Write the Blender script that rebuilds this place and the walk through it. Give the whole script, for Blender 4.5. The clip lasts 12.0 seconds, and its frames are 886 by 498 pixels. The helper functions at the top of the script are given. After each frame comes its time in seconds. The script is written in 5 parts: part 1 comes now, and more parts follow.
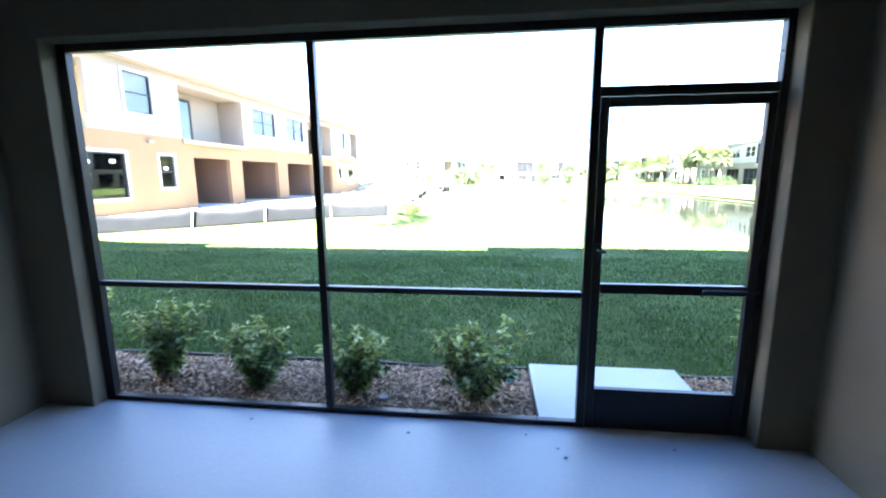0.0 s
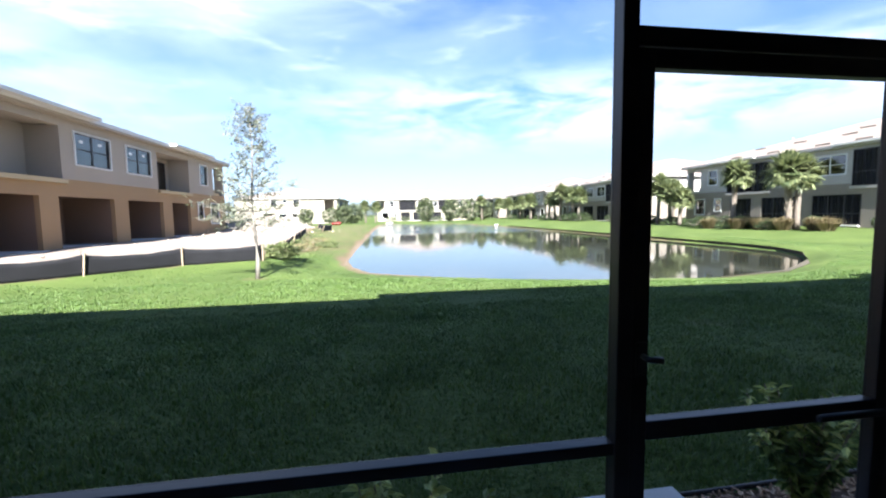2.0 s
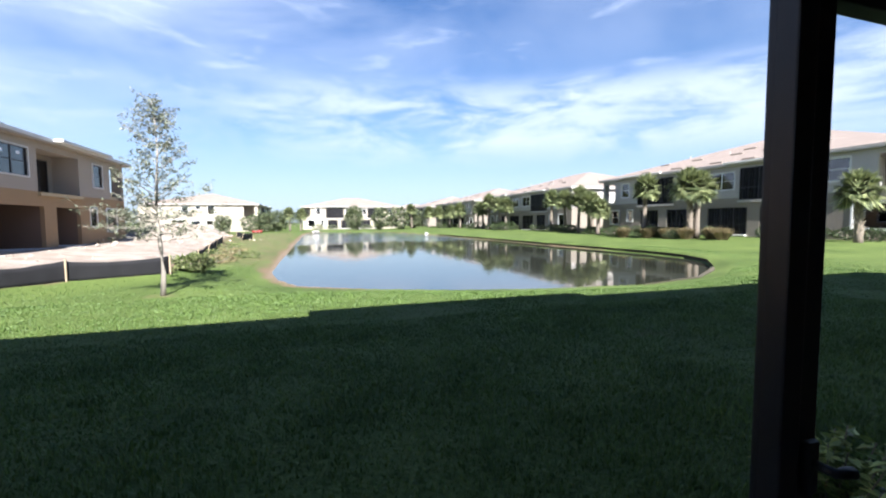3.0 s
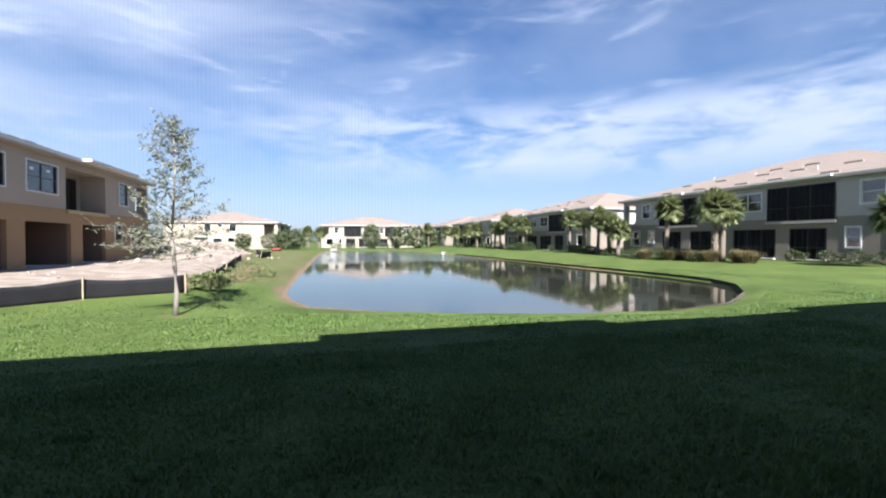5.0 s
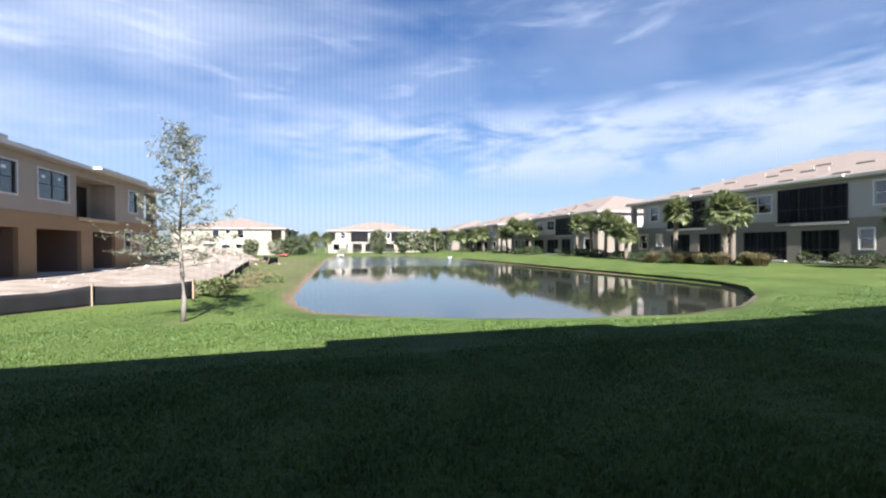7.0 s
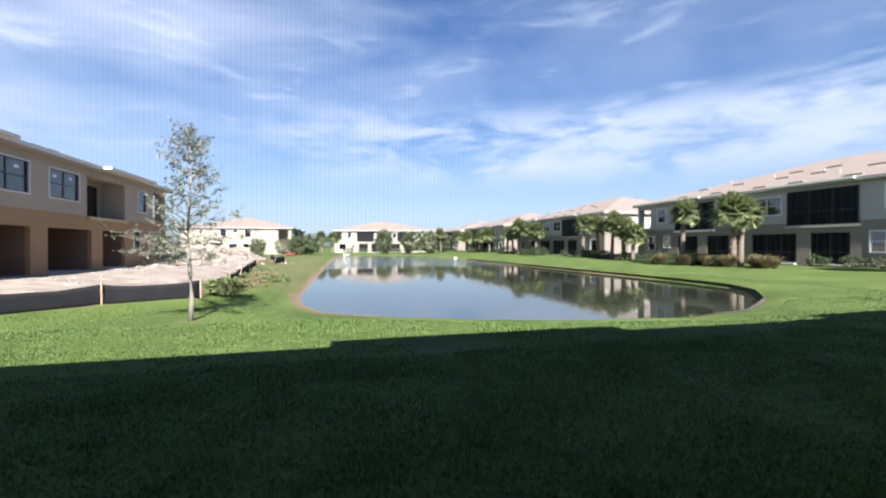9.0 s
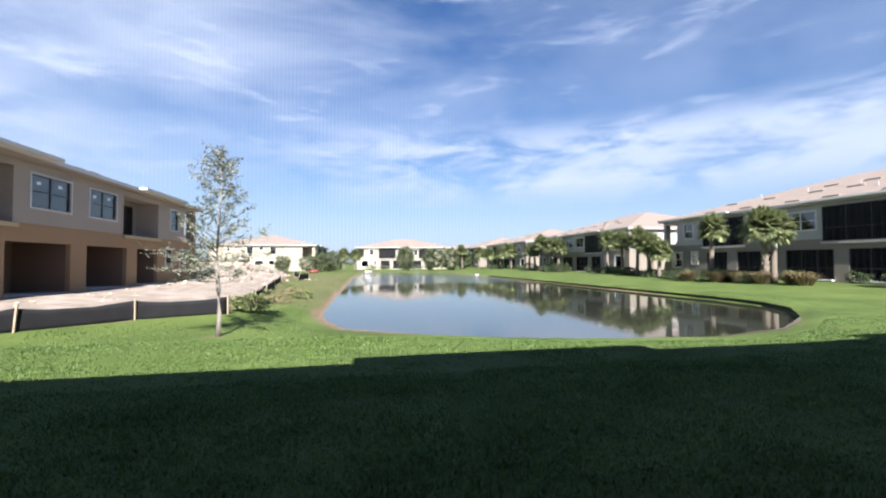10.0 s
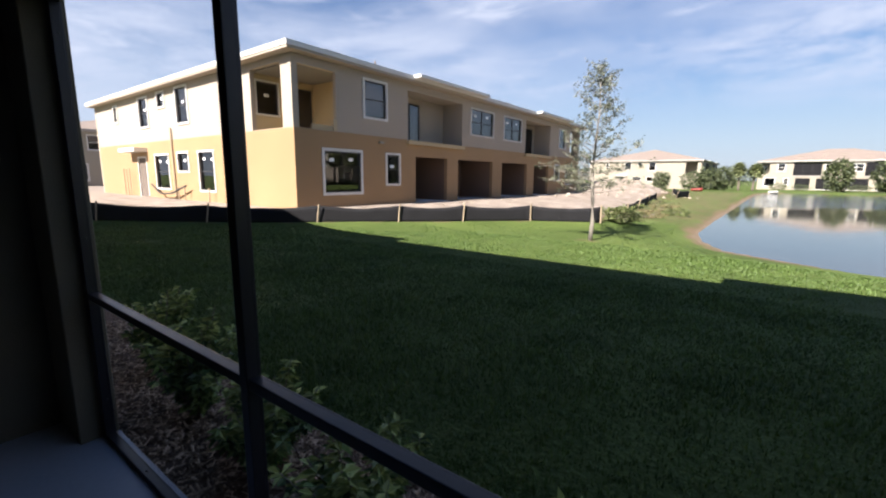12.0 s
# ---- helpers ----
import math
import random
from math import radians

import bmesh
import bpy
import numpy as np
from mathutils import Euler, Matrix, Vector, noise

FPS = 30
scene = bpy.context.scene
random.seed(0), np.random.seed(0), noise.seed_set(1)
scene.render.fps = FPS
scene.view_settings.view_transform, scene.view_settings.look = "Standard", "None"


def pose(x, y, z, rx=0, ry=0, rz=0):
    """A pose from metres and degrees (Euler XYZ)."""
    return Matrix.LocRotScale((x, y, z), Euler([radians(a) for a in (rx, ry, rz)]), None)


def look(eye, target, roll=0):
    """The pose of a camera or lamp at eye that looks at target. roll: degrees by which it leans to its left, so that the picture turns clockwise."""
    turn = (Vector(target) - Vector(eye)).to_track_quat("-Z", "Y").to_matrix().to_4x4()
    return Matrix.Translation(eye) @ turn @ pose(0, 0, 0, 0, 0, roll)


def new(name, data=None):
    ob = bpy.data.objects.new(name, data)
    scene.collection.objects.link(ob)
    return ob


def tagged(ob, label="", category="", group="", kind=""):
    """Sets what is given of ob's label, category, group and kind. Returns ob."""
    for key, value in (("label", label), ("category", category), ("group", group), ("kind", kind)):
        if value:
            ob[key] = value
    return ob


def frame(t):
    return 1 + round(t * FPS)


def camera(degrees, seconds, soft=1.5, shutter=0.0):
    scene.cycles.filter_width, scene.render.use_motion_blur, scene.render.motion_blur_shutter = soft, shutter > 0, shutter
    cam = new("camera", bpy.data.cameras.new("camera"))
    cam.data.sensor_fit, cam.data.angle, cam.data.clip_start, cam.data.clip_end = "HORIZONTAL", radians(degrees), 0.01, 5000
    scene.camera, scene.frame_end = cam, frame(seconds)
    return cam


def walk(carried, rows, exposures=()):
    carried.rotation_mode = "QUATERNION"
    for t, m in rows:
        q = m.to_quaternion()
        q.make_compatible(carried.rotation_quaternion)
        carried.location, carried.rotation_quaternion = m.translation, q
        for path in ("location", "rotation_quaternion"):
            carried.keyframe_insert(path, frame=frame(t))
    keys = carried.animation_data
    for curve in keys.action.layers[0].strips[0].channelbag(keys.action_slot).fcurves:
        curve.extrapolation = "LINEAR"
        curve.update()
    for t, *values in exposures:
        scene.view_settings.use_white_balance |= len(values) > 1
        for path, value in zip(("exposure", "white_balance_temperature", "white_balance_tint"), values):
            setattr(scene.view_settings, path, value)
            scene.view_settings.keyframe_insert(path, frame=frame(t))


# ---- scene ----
cam = camera(92.9, 12.0, 2.1)
PATH = [
    (0, (-0.101, -0.029, 1.595), (-0.335, 1.929, 1.259), -0.4),
    (0.5, (-0.098, 0.312, 1.609), (0.048, 2.273, 1.247), -0.15),
    (1, (-0.074, 0.711, 1.652), (0.036, 2.694, 1.415), 0.8),
    (1.5, (-0.161, 1.039, 1.592), (0.159, 3.009, 1.462), -0.6),
    (2, (-0.234, 1.435, 1.581), (0.074, 3.405, 1.415), -0.8),
    (2.5, (-0.244, 1.8, 1.596), (-0.023, 3.785, 1.506), 0.0),
    (3, (-0.344, 2.044, 1.6), (0.291, 3.937, 1.470), -0.4),
    (4.8, (-0.215, 2.355, 1.664), (0.366, 4.268, 1.634), 0.2),
    (5, (-0.215, 2.379, 1.665), (0.345, 4.298, 1.626), 0.1),
    (5.5, (-0.193, 2.432, 1.65), (0.357, 4.355, 1.614), -0.1),
    (6, (-0.187, 2.455, 1.651), (0.341, 4.384, 1.612), -0.3),
    (6.5, (-0.193, 2.462, 1.659), (0.336, 4.391, 1.639), -0.4),
    (7, (-0.204, 2.451, 1.66), (0.327, 4.379, 1.643), -0.3),
    (9, (-0.194, 2.427, 1.688), (0.31, 4.362, 1.672), 0.0),
    (9.5, (-0.237, 2.436, 1.684), (0.301, 4.362, 1.689), -0.4),
    (10, (-0.206, 2.396, 1.697), (0.2, 4.354, 1.76), -0.1),
    (10.5, (-0.07, 2.35, 1.683), (0.236, 4.327, 1.692), 0.9),
    (11, (-0.006, 2.22, 1.685), (0.245, 4.202, 1.605), -0.5),
    (11.3, (-0.035, 2.112, 1.678), (-0.06, 4.107, 1.55), 0.7),
    (11.5, (0.0, 2.0, 1.665), (-0.392, 3.954, 1.503), -0.6),
    (11.8, (0.122, 1.928, 1.603), (-0.769, 3.696, 1.318), 1.3),
    (12, (0.085, 1.881, 1.549), (-1.081, 3.471, 1.215), 0.6),
]
STOPS = [(0, 5.5, 5680, 6), (0.5, 4.6, 5400, 7), (1.0, 4.03, 5330, 6), (1.5, 3.34, 5600, 9), (2.0, 2.88, 5800, 11), (2.5, 2.66, 5880, 12), (3.0, 2.44, 5890, 12.5), (5.0, 2.16, 5920, 12.8), (10.0, 2.18, 6000, 13.2), (11.5, 2.18, 6330, 14.5), (12.0, 2.08, 6420, 15)]
walk(cam, [(t, look(eye, goal, lean)) for t, eye, goal, lean in PATH], STOPS)

# ---- light: sky with thin cloud, one sun behind the house ----
SUN_EL, SUN_AZ = radians(41.0), radians(184)
world = bpy.data.worlds.new("sky_world")
scene.world = world
world.use_nodes = True
wn, wl = world.node_tree.nodes, world.node_tree.links
sky = wn.new("ShaderNodeTexSky")
sky.sky_type, sky.sun_disc = "NISHITA", False
sky.sun_elevation, sky.sun_rotation = SUN_EL, SUN_AZ
sky.air_density, sky.dust_density, sky.ozone_density = 1.15, 0.2, 3.0
co = wn.new("ShaderNodeTexCoord")
sep = wn.new("ShaderNodeSeparateXYZ")
wl.new(co.outputs["Generated"], sep.inputs[0])


def wmath(op, a, b):
    n = wn.new("ShaderNodeMath")
    n.operation = op
    for i, v in enumerate((a, b)):
        if isinstance(v, (int, float)):
            n.inputs[i].default_value = v
        else:
            wl.new(v, n.inputs[i])
    return n.outputs[0]


def cloud_layer(scale, turn, loc, lo, hi, detail, warp):
    mp = wn.new("ShaderNodeMapping")
    mp.inputs["Scale"].default_value = scale
    mp.inputs["Rotation"].default_value = (0, 0, radians(turn))
    mp.inputs["Location"].default_value = loc
    wl.new(co.outputs["Generated"], mp.inputs[0])
    nz = wn.new("ShaderNodeTexNoise")
    nz.inputs["Scale"].default_value = 1.0
    nz.inputs["Detail"].default_value = detail
    nz.inputs["Roughness"].default_value = 0.58
    nz.inputs["Distortion"].default_value = warp
    wl.new(mp.outputs[0], nz.inputs["Vector"])
    mr = wn.new("ShaderNodeMapRange")
    mr.interpolation_type = "SMOOTHSTEP"
    mr.inputs[1].default_value, mr.inputs[2].default_value = lo, hi
    wl.new(nz.outputs[0], mr.inputs[0])
    return mr.outputs[0]


def wrange(src, a, b, lo=0.0, hi=1.0):
    n = wn.new("ShaderNodeMapRange")
    n.interpolation_type = "SMOOTHSTEP"
    for k, v in enumerate((a, b, lo, hi)):
        n.inputs[k + 1].default_value = v
    wl.new(src, n.inputs[0])
    return n.outputs[0]


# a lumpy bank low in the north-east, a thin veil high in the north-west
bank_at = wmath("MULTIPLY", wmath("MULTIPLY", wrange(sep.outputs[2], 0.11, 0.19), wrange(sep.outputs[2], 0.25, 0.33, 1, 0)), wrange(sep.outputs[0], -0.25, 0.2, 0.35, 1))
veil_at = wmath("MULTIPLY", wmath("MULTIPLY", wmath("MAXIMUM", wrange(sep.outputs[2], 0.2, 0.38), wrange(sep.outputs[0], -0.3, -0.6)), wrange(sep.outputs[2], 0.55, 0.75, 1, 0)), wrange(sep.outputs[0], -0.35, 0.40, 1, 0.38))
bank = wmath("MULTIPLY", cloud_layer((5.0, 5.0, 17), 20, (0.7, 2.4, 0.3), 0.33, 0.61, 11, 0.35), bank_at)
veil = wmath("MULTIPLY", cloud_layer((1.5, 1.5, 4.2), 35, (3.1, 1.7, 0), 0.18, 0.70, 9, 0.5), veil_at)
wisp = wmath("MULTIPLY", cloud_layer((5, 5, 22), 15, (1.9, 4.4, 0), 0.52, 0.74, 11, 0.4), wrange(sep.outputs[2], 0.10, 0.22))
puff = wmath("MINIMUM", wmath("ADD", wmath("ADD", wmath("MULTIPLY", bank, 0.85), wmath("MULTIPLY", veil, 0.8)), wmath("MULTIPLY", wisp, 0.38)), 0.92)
low = wn.new("ShaderNodeMapRange")
low.interpolation_type = "SMOOTHSTEP"
low.inputs[1].default_value, low.inputs[2].default_value = -0.02, 0.36
low.inputs[3].default_value, low.inputs[4].default_value = 0.85, 0.0
wl.new(sep.outputs[2], low.inputs[0])
rich = wn.new("ShaderNodeHueSaturation")
rich.inputs["Hue"].default_value, rich.inputs["Saturation"].default_value, rich.inputs["Value"].default_value = 0.508, 1.30, 0.66
wl.new(sky.outputs[0], rich.inputs["Color"])


def wmix(fac, a, colour):
    n = wn.new("ShaderNodeMix")
    n.data_type = "RGBA"
    n.inputs["B"].default_value = (*colour, 1)
    wl.new(fac, n.inputs["Factor"])
    wl.new(a, n.inputs["A"])
    return n.outputs["Result"]


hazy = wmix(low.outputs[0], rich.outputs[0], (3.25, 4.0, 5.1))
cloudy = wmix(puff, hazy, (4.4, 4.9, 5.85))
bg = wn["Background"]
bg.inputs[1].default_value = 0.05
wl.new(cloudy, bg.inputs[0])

sun = new("sun", bpy.data.lights.new("sun", "SUN"))
sun.data.energy, sun.data.angle, sun.data.color = 5.0, radians(0.53), (1.0, 0.94, 0.84)
SUN_FROM = Vector((math.sin(SUN_AZ) * math.cos(SUN_EL), math.cos(SUN_AZ) * math.cos(SUN_EL), math.sin(SUN_EL)))
sun.matrix_world = look(SUN_FROM * 40, (0, 0, 0))

# ---- materials ----


def mat(name, base, rough=0.7, metal=0.0, var=0.25, scale=3.0, fine=60.0, bump=0.15, dist=0.01, spec=0.5, tint=None, rnd=0.0):
    """Base colour with variation at two scales and a fine relief."""
    m = bpy.data.materials.new(name)
    m.use_nodes = True
    nt = m.node_tree
    b = nt.nodes["Principled BSDF"]
    b.inputs["Roughness"].default_value, b.inputs["Metallic"].default_value = rough, metal
    b.inputs["Specular IOR Level"].default_value = spec
    tc = nt.nodes.new("ShaderNodeNewGeometry")
    n1, n2 = nt.nodes.new("ShaderNodeTexNoise"), nt.nodes.new("ShaderNodeTexNoise")
    n1.inputs["Scale"].default_value, n2.inputs["Scale"].default_value = scale, fine
    n1.inputs["Detail"].default_value, n2.inputs["Detail"].default_value = 5, 3
    nt.links.new(tc.outputs["Position"], n1.inputs["Vector"])
    nt.links.new(tc.outputs["Position"], n2.inputs["Vector"])
    add = nt.nodes.new("ShaderNodeMath")
    add.operation = "MULTIPLY_ADD"
    add.inputs[1].default_value = 0.6
    nt.links.new(n1.outputs[0], add.inputs[0])
    half = nt.nodes.new("ShaderNodeMath")
    half.operation = "MULTIPLY"
    half.inputs[1].default_value = 0.4
    nt.links.new(n2.outputs[0], half.inputs[0])
    nt.links.new(half.outputs[0], add.inputs[2])
    fac = add.outputs[0]
    if rnd:
        oi = nt.nodes.new("ShaderNodeNewGeometry")
        rr = nt.nodes.new("ShaderNodeMath")
        rr.operation = "MULTIPLY_ADD"
        rr.inputs[1].default_value, rr.inputs[2].default_value = rnd, -rnd / 2
        nt.links.new(oi.outputs["Random Per Island"], rr.inputs[0])
        s2 = nt.nodes.new("ShaderNodeMath")
        s2.operation = "ADD"
        nt.links.new(fac, s2.inputs[0])
        nt.links.new(rr.outputs[0], s2.inputs[1])
        fac = s2.outputs[0]
    ramp = nt.nodes.new("ShaderNodeValToRGB")
    dark = tuple(c * (1 - var) for c in base)
    lite = tint or tuple(min(1, c * (1 + var)) for c in base)
    e = ramp.color_ramp.elements
    e[0].position, e[1].position = 0.28, 0.72
    e[0].color, e[1].color = (*dark, 1), (*lite, 1)
    nt.links.new(fac, ramp.inputs[0])
    nt.links.new(ramp.outputs[0], b.inputs["Base Color"])
    if bump:
        bp = nt.nodes.new("ShaderNodeBump")
        bp.inputs["Strength"].default_value, bp.inputs["Distance"].default_value = bump, dist
        nt.links.new(n2.outputs[0], bp.inputs["Height"])
        nt.links.new(bp.outputs[0], b.inputs["Normal"])
    return m


def glass(name, see=0.6, tint=(0.55, 0.6, 0.62)):
    m = bpy.data.materials.new(name)
    m.use_nodes = True
    nt = m.node_tree
    out = nt.nodes["Material Output"]
    tr, gl, mx, fr = (nt.nodes.new("ShaderNode" + k) for k in ("BsdfTransparent", "BsdfGlossy", "MixShader", "Fresnel"))
    tr.inputs[0].default_value = (*(c * see for c in tint), 1)
    gl.inputs["Roughness"].default_value = 0.02
    fr.inputs[0].default_value = 2.2
    nt.links.new(fr.outputs[0], mx.inputs[0])
    nt.links.new(tr.outputs[0], mx.inputs[1])
    nt.links.new(gl.outputs[0], mx.inputs[2])
    nt.links.new(mx.outputs[0], out.inputs[0])
    return m


def screen_cloth(name, cover, lines):
    """Woven insect screen: thin dark threads, mostly open."""
    m = bpy.data.materials.new(name)
    m.use_nodes = True
    nt = m.node_tree
    out, b = nt.nodes["Material Output"], nt.nodes["Principled BSDF"]
    b.inputs["Base Color"].default_value = (0.02, 0.02, 0.022, 1)
    b.inputs["Roughness"].default_value = 0.6
    tr, mx = nt.nodes.new("ShaderNodeBsdfTransparent"), nt.nodes.new("ShaderNodeMixShader")
    g = nt.nodes.new("ShaderNodeNewGeometry")
    w = nt.nodes.new("ShaderNodeTexWave")
    w.bands_direction = "X"
    w.inputs["Scale"].default_value = lines
    nt.links.new(g.outputs["Position"], w.inputs["Vector"])
    mr = nt.nodes.new("ShaderNodeMapRange")
    mr.inputs[3].default_value, mr.inputs[4].default_value = cover * 0.84, cover * 1.16
    nt.links.new(w.outputs["Fac"], mr.inputs[0])
    nt.links.new(mr.outputs[0], mx.inputs[0])
    nt.links.new(tr.outputs[0], mx.inputs[1])
    nt.links.new(b.outputs[0], mx.inputs[2])
    nt.links.new(mx.outputs[0], out.inputs[0])
    return m


# lanai walls: the house stucco with the indoor shade put into its colour
M_STUCCO_SHADE = mat("lanai_stucco_shade", (0.152, 0.130, 0.090), 0.9, var=0.12, scale=1.2, fine=140, bump=0.5, dist=0.006)
M_FLOOR = mat("sealed_concrete", (0.40, 0.40, 0.415), 0.42, var=0.10, scale=0.9, fine=35, bump=0.08, dist=0.003)
M_CEIL = mat("ceiling_paint", (0.36, 0.345, 0.31), 0.9, var=0.06, scale=1.0, fine=90, bump=0.3, dist=0.004)
M_HOUSE = mat("house_stucco", (0.42, 0.36, 0.28), 0.9, var=0.1, scale=0.8, fine=80, bump=0.4)
M_BRONZE = mat("bronze_aluminium", (0.013, 0.0125, 0.016), 0.36, var=0.2, scale=4, fine=120, bump=0.05, dist=0.001, spec=0.4)
M_STEEL = mat("dull_steel", (0.45, 0.45, 0.46), 0.35, 0.9, var=0.1)
M_SCREEN = screen_cloth("insect_screen", 0.10, 210)
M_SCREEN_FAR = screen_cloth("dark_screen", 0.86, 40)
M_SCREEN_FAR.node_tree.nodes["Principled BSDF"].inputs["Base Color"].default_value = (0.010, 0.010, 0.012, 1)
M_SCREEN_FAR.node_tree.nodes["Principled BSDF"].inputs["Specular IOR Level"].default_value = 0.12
M_SLAB = mat("poured_concrete", (0.56, 0.55, 0.52), 0.85, var=0.10, scale=2.2, fine=70, bump=0.3, dist=0.004)
M_TAN = mat("stucco_tan", (0.30, 0.192, 0.10), 0.92, var=0.10, scale=0.5, fine=45, bump=0.4)
M_GREIGE = mat("stucco_greige", (0.335, 0.285, 0.232), 0.92, var=0.08, scale=0.5, fine=45, bump=0.4)
# porch stucco with the warm bounced sunlight put into its colour
M_PORCH_LIT = mat("porch_stucco_lit", (0.42, 0.33, 0.20), 0.92, var=0.08, scale=0.5, fine=45, bump=0.3)
M_CREAM = mat("stucco_cream", (0.2856, 0.255, 0.204), 0.92, var=0.08, scale=0.4, fine=45, bump=0.3)
M_PALE = mat("stucco_pale_grey", (0.3555, 0.3318, 0.3081), 0.92, var=0.07, scale=0.4, fine=45, bump=0.3)
M_TAUPE = mat("stucco_taupe", (0.2054, 0.1778, 0.1462), 0.92, var=0.08, scale=0.4, fine=45, bump=0.3)
# lanai recesses: one brown, darker than the outer walls
M_LANAI = mat("lanai_brown", (0.158, 0.1027, 0.0711), 0.95, var=0.15, scale=0.7, fine=40)
M_WHITE = mat("white_trim", (0.595, 0.5865, 0.561), 0.6, var=0.04, scale=2, fine=50, bump=0.05)
M_DARKFRAME = mat("window_frame", (0.03, 0.028, 0.028), 0.4, var=0.15)
M_GLASS = glass("window_glass")
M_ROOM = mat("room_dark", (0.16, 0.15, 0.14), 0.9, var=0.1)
M_TILE = mat("roof_tile", (0.1975, 0.158, 0.1327), 0.85, var=0.18, scale=0.8, fine=9, bump=0.6, dist=0.05)
M_FELT = mat("roof_felt", (0.14, 0.11, 0.09), 0.9, var=0.35, scale=0.6, fine=12, bump=0.3)
M_STICKER = mat("sticker_paper", (0.8, 0.8, 0.8), 0.6, var=0.02, bump=0)
M_FENCE = mat("silt_fabric", (0.0111, 0.0111, 0.0126), 0.8, var=0.4, scale=2.5, fine=40, bump=0.5, dist=0.02, spec=0.2)
M_STAKE = mat("raw_wood", (0.316, 0.2449, 0.1659), 0.85, var=0.2, scale=6, fine=50, bump=0.4)
M_BARK = mat("bark", (0.24, 0.20, 0.16), 0.95, var=0.3, scale=8, fine=50, bump=0.8, dist=0.02)
M_TRUNK = mat("pale_bark", (0.237, 0.2133, 0.1817), 0.95, var=0.3, scale=7, fine=40, bump=0.7, dist=0.02)
M_PALMBARK = mat("palm_bark", (0.158, 0.1304, 0.1027), 0.95, var=0.35, scale=3, fine=14, bump=0.9, dist=0.05)
M_BOOT = mat("palm_boot", (0.2528, 0.2133, 0.158), 0.95, var=0.25, scale=3, fine=20, bump=0.6, dist=0.03)
M_MULCH = mat("mulch_soil", (0.19, 0.118, 0.076), 0.95, var=0.45, scale=9, fine=70, bump=1.0, dist=0.03)
M_CHIP = mat("bark_chip", (0.34, 0.205, 0.122), 0.9, var=0.55, scale=9, fine=60, bump=0.3, rnd=1.0, tint=(0.66, 0.47, 0.32))
M_EDGE = mat("black_plastic", (0.02, 0.02, 0.022), 0.5, var=0.1)
M_TEAL = mat("teal_plastic", (0.05, 0.42, 0.42), 0.4, var=0.1)
M_BLUE = mat("blue_plastic", (0.06, 0.075, 0.13), 0.45, var=0.1)
M_RED = mat("red_paint", (0.28, 0.045, 0.04), 0.5, var=0.1)
M_YELLOW = mat("yellow_paint", (0.65, 0.38, 0.03), 0.5, var=0.1)
# bank soil darkened to stand for the shadow under the grass overhang
M_BANK_SHADE = mat("bank_shade", (0.05, 0.042, 0.028), 0.9, var=0.4, scale=2, fine=20, bump=0.7, dist=0.03)
M_SOILROCK = mat("rubble", (0.3318, 0.2844, 0.2291), 0.95, var=0.3, scale=3, fine=20, bump=0.8)


def leafy(name, base, tip, rnd=0.9, rough=0.5, see=0.25):
    """Leaf: colour varies leaf by leaf, and some light passes through."""
    m = mat(name, base, rough, var=0.35, scale=2.0, fine=25, bump=0, rnd=rnd, tint=tip)
    nt = m.node_tree
    b, out = nt.nodes["Principled BSDF"], nt.nodes["Material Output"]
    tl, mx = nt.nodes.new("ShaderNodeBsdfTranslucent"), nt.nodes.new("ShaderNodeMixShader")
    src = b.inputs["Base Color"].links[0].from_socket
    nt.links.new(src, tl.inputs[0])
    mx.inputs[0].default_value = see
    nt.links.new(b.outputs[0], mx.inputs[1])
    nt.links.new(tl.outputs[0], mx.inputs[2])
    nt.links.new(mx.outputs[0], out.inputs[0])
    return m


M_BLADE = leafy("grass_blade", (0.058, 0.113, 0.019), (0.124, 0.197, 0.044), 0.28, 0.6, 0.3)
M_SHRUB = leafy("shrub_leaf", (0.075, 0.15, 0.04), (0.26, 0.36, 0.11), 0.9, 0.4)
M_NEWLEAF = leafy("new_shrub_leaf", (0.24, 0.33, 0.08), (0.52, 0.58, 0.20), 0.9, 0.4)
M_OAK = leafy("oak_leaf", (0.085, 0.10, 0.06), (0.23, 0.245, 0.165), 0.9, 0.5)
M_PALM = leafy("palm_frond", (0.10, 0.135, 0.055), (0.32, 0.35, 0.165), 0.8, 0.45)
M_HEDGE = leafy("hedge_leaf", (0.0237, 0.0435, 0.0142), (0.0632, 0.0948, 0.0277), 0.9, 0.5)
M_WEED = leafy("weed_leaf", (0.0711, 0.1027, 0.0277), (0.1896, 0.2212, 0.079), 0.9, 0.5)
M_STRAW = leafy("tall_grass_leaf", (0.158, 0.1185, 0.0553), (0.2528, 0.2054, 0.1027), 0.9, 0.7)
# far leaves: aerial haze is put into the paler colour
M_FAR_HAZED = leafy("far_leaf_hazed", (0.065, 0.088, 0.04), (0.14, 0.165, 0.075), 0.9, 0.6)

# ground: turf with bare sand where the attribute says so
M_GROUND = mat("turf", (0.052, 0.090, 0.016), 0.9, var=0.4, scale=0.35, fine=22, bump=0.8, dist=0.05, tint=(0.108, 0.145, 0.036))
_nt = M_GROUND.node_tree
_b = _nt.nodes["Principled BSDF"]
_b.inputs["Specular IOR Level"].default_value = 0.2
_src = _b.inputs["Base Color"].links[0].from_socket
_at = _nt.nodes.new("ShaderNodeAttribute")
_at.attribute_name = "bare"
_g = _nt.nodes.new("ShaderNodeNewGeometry")
_n = _nt.nodes.new("ShaderNodeTexNoise")
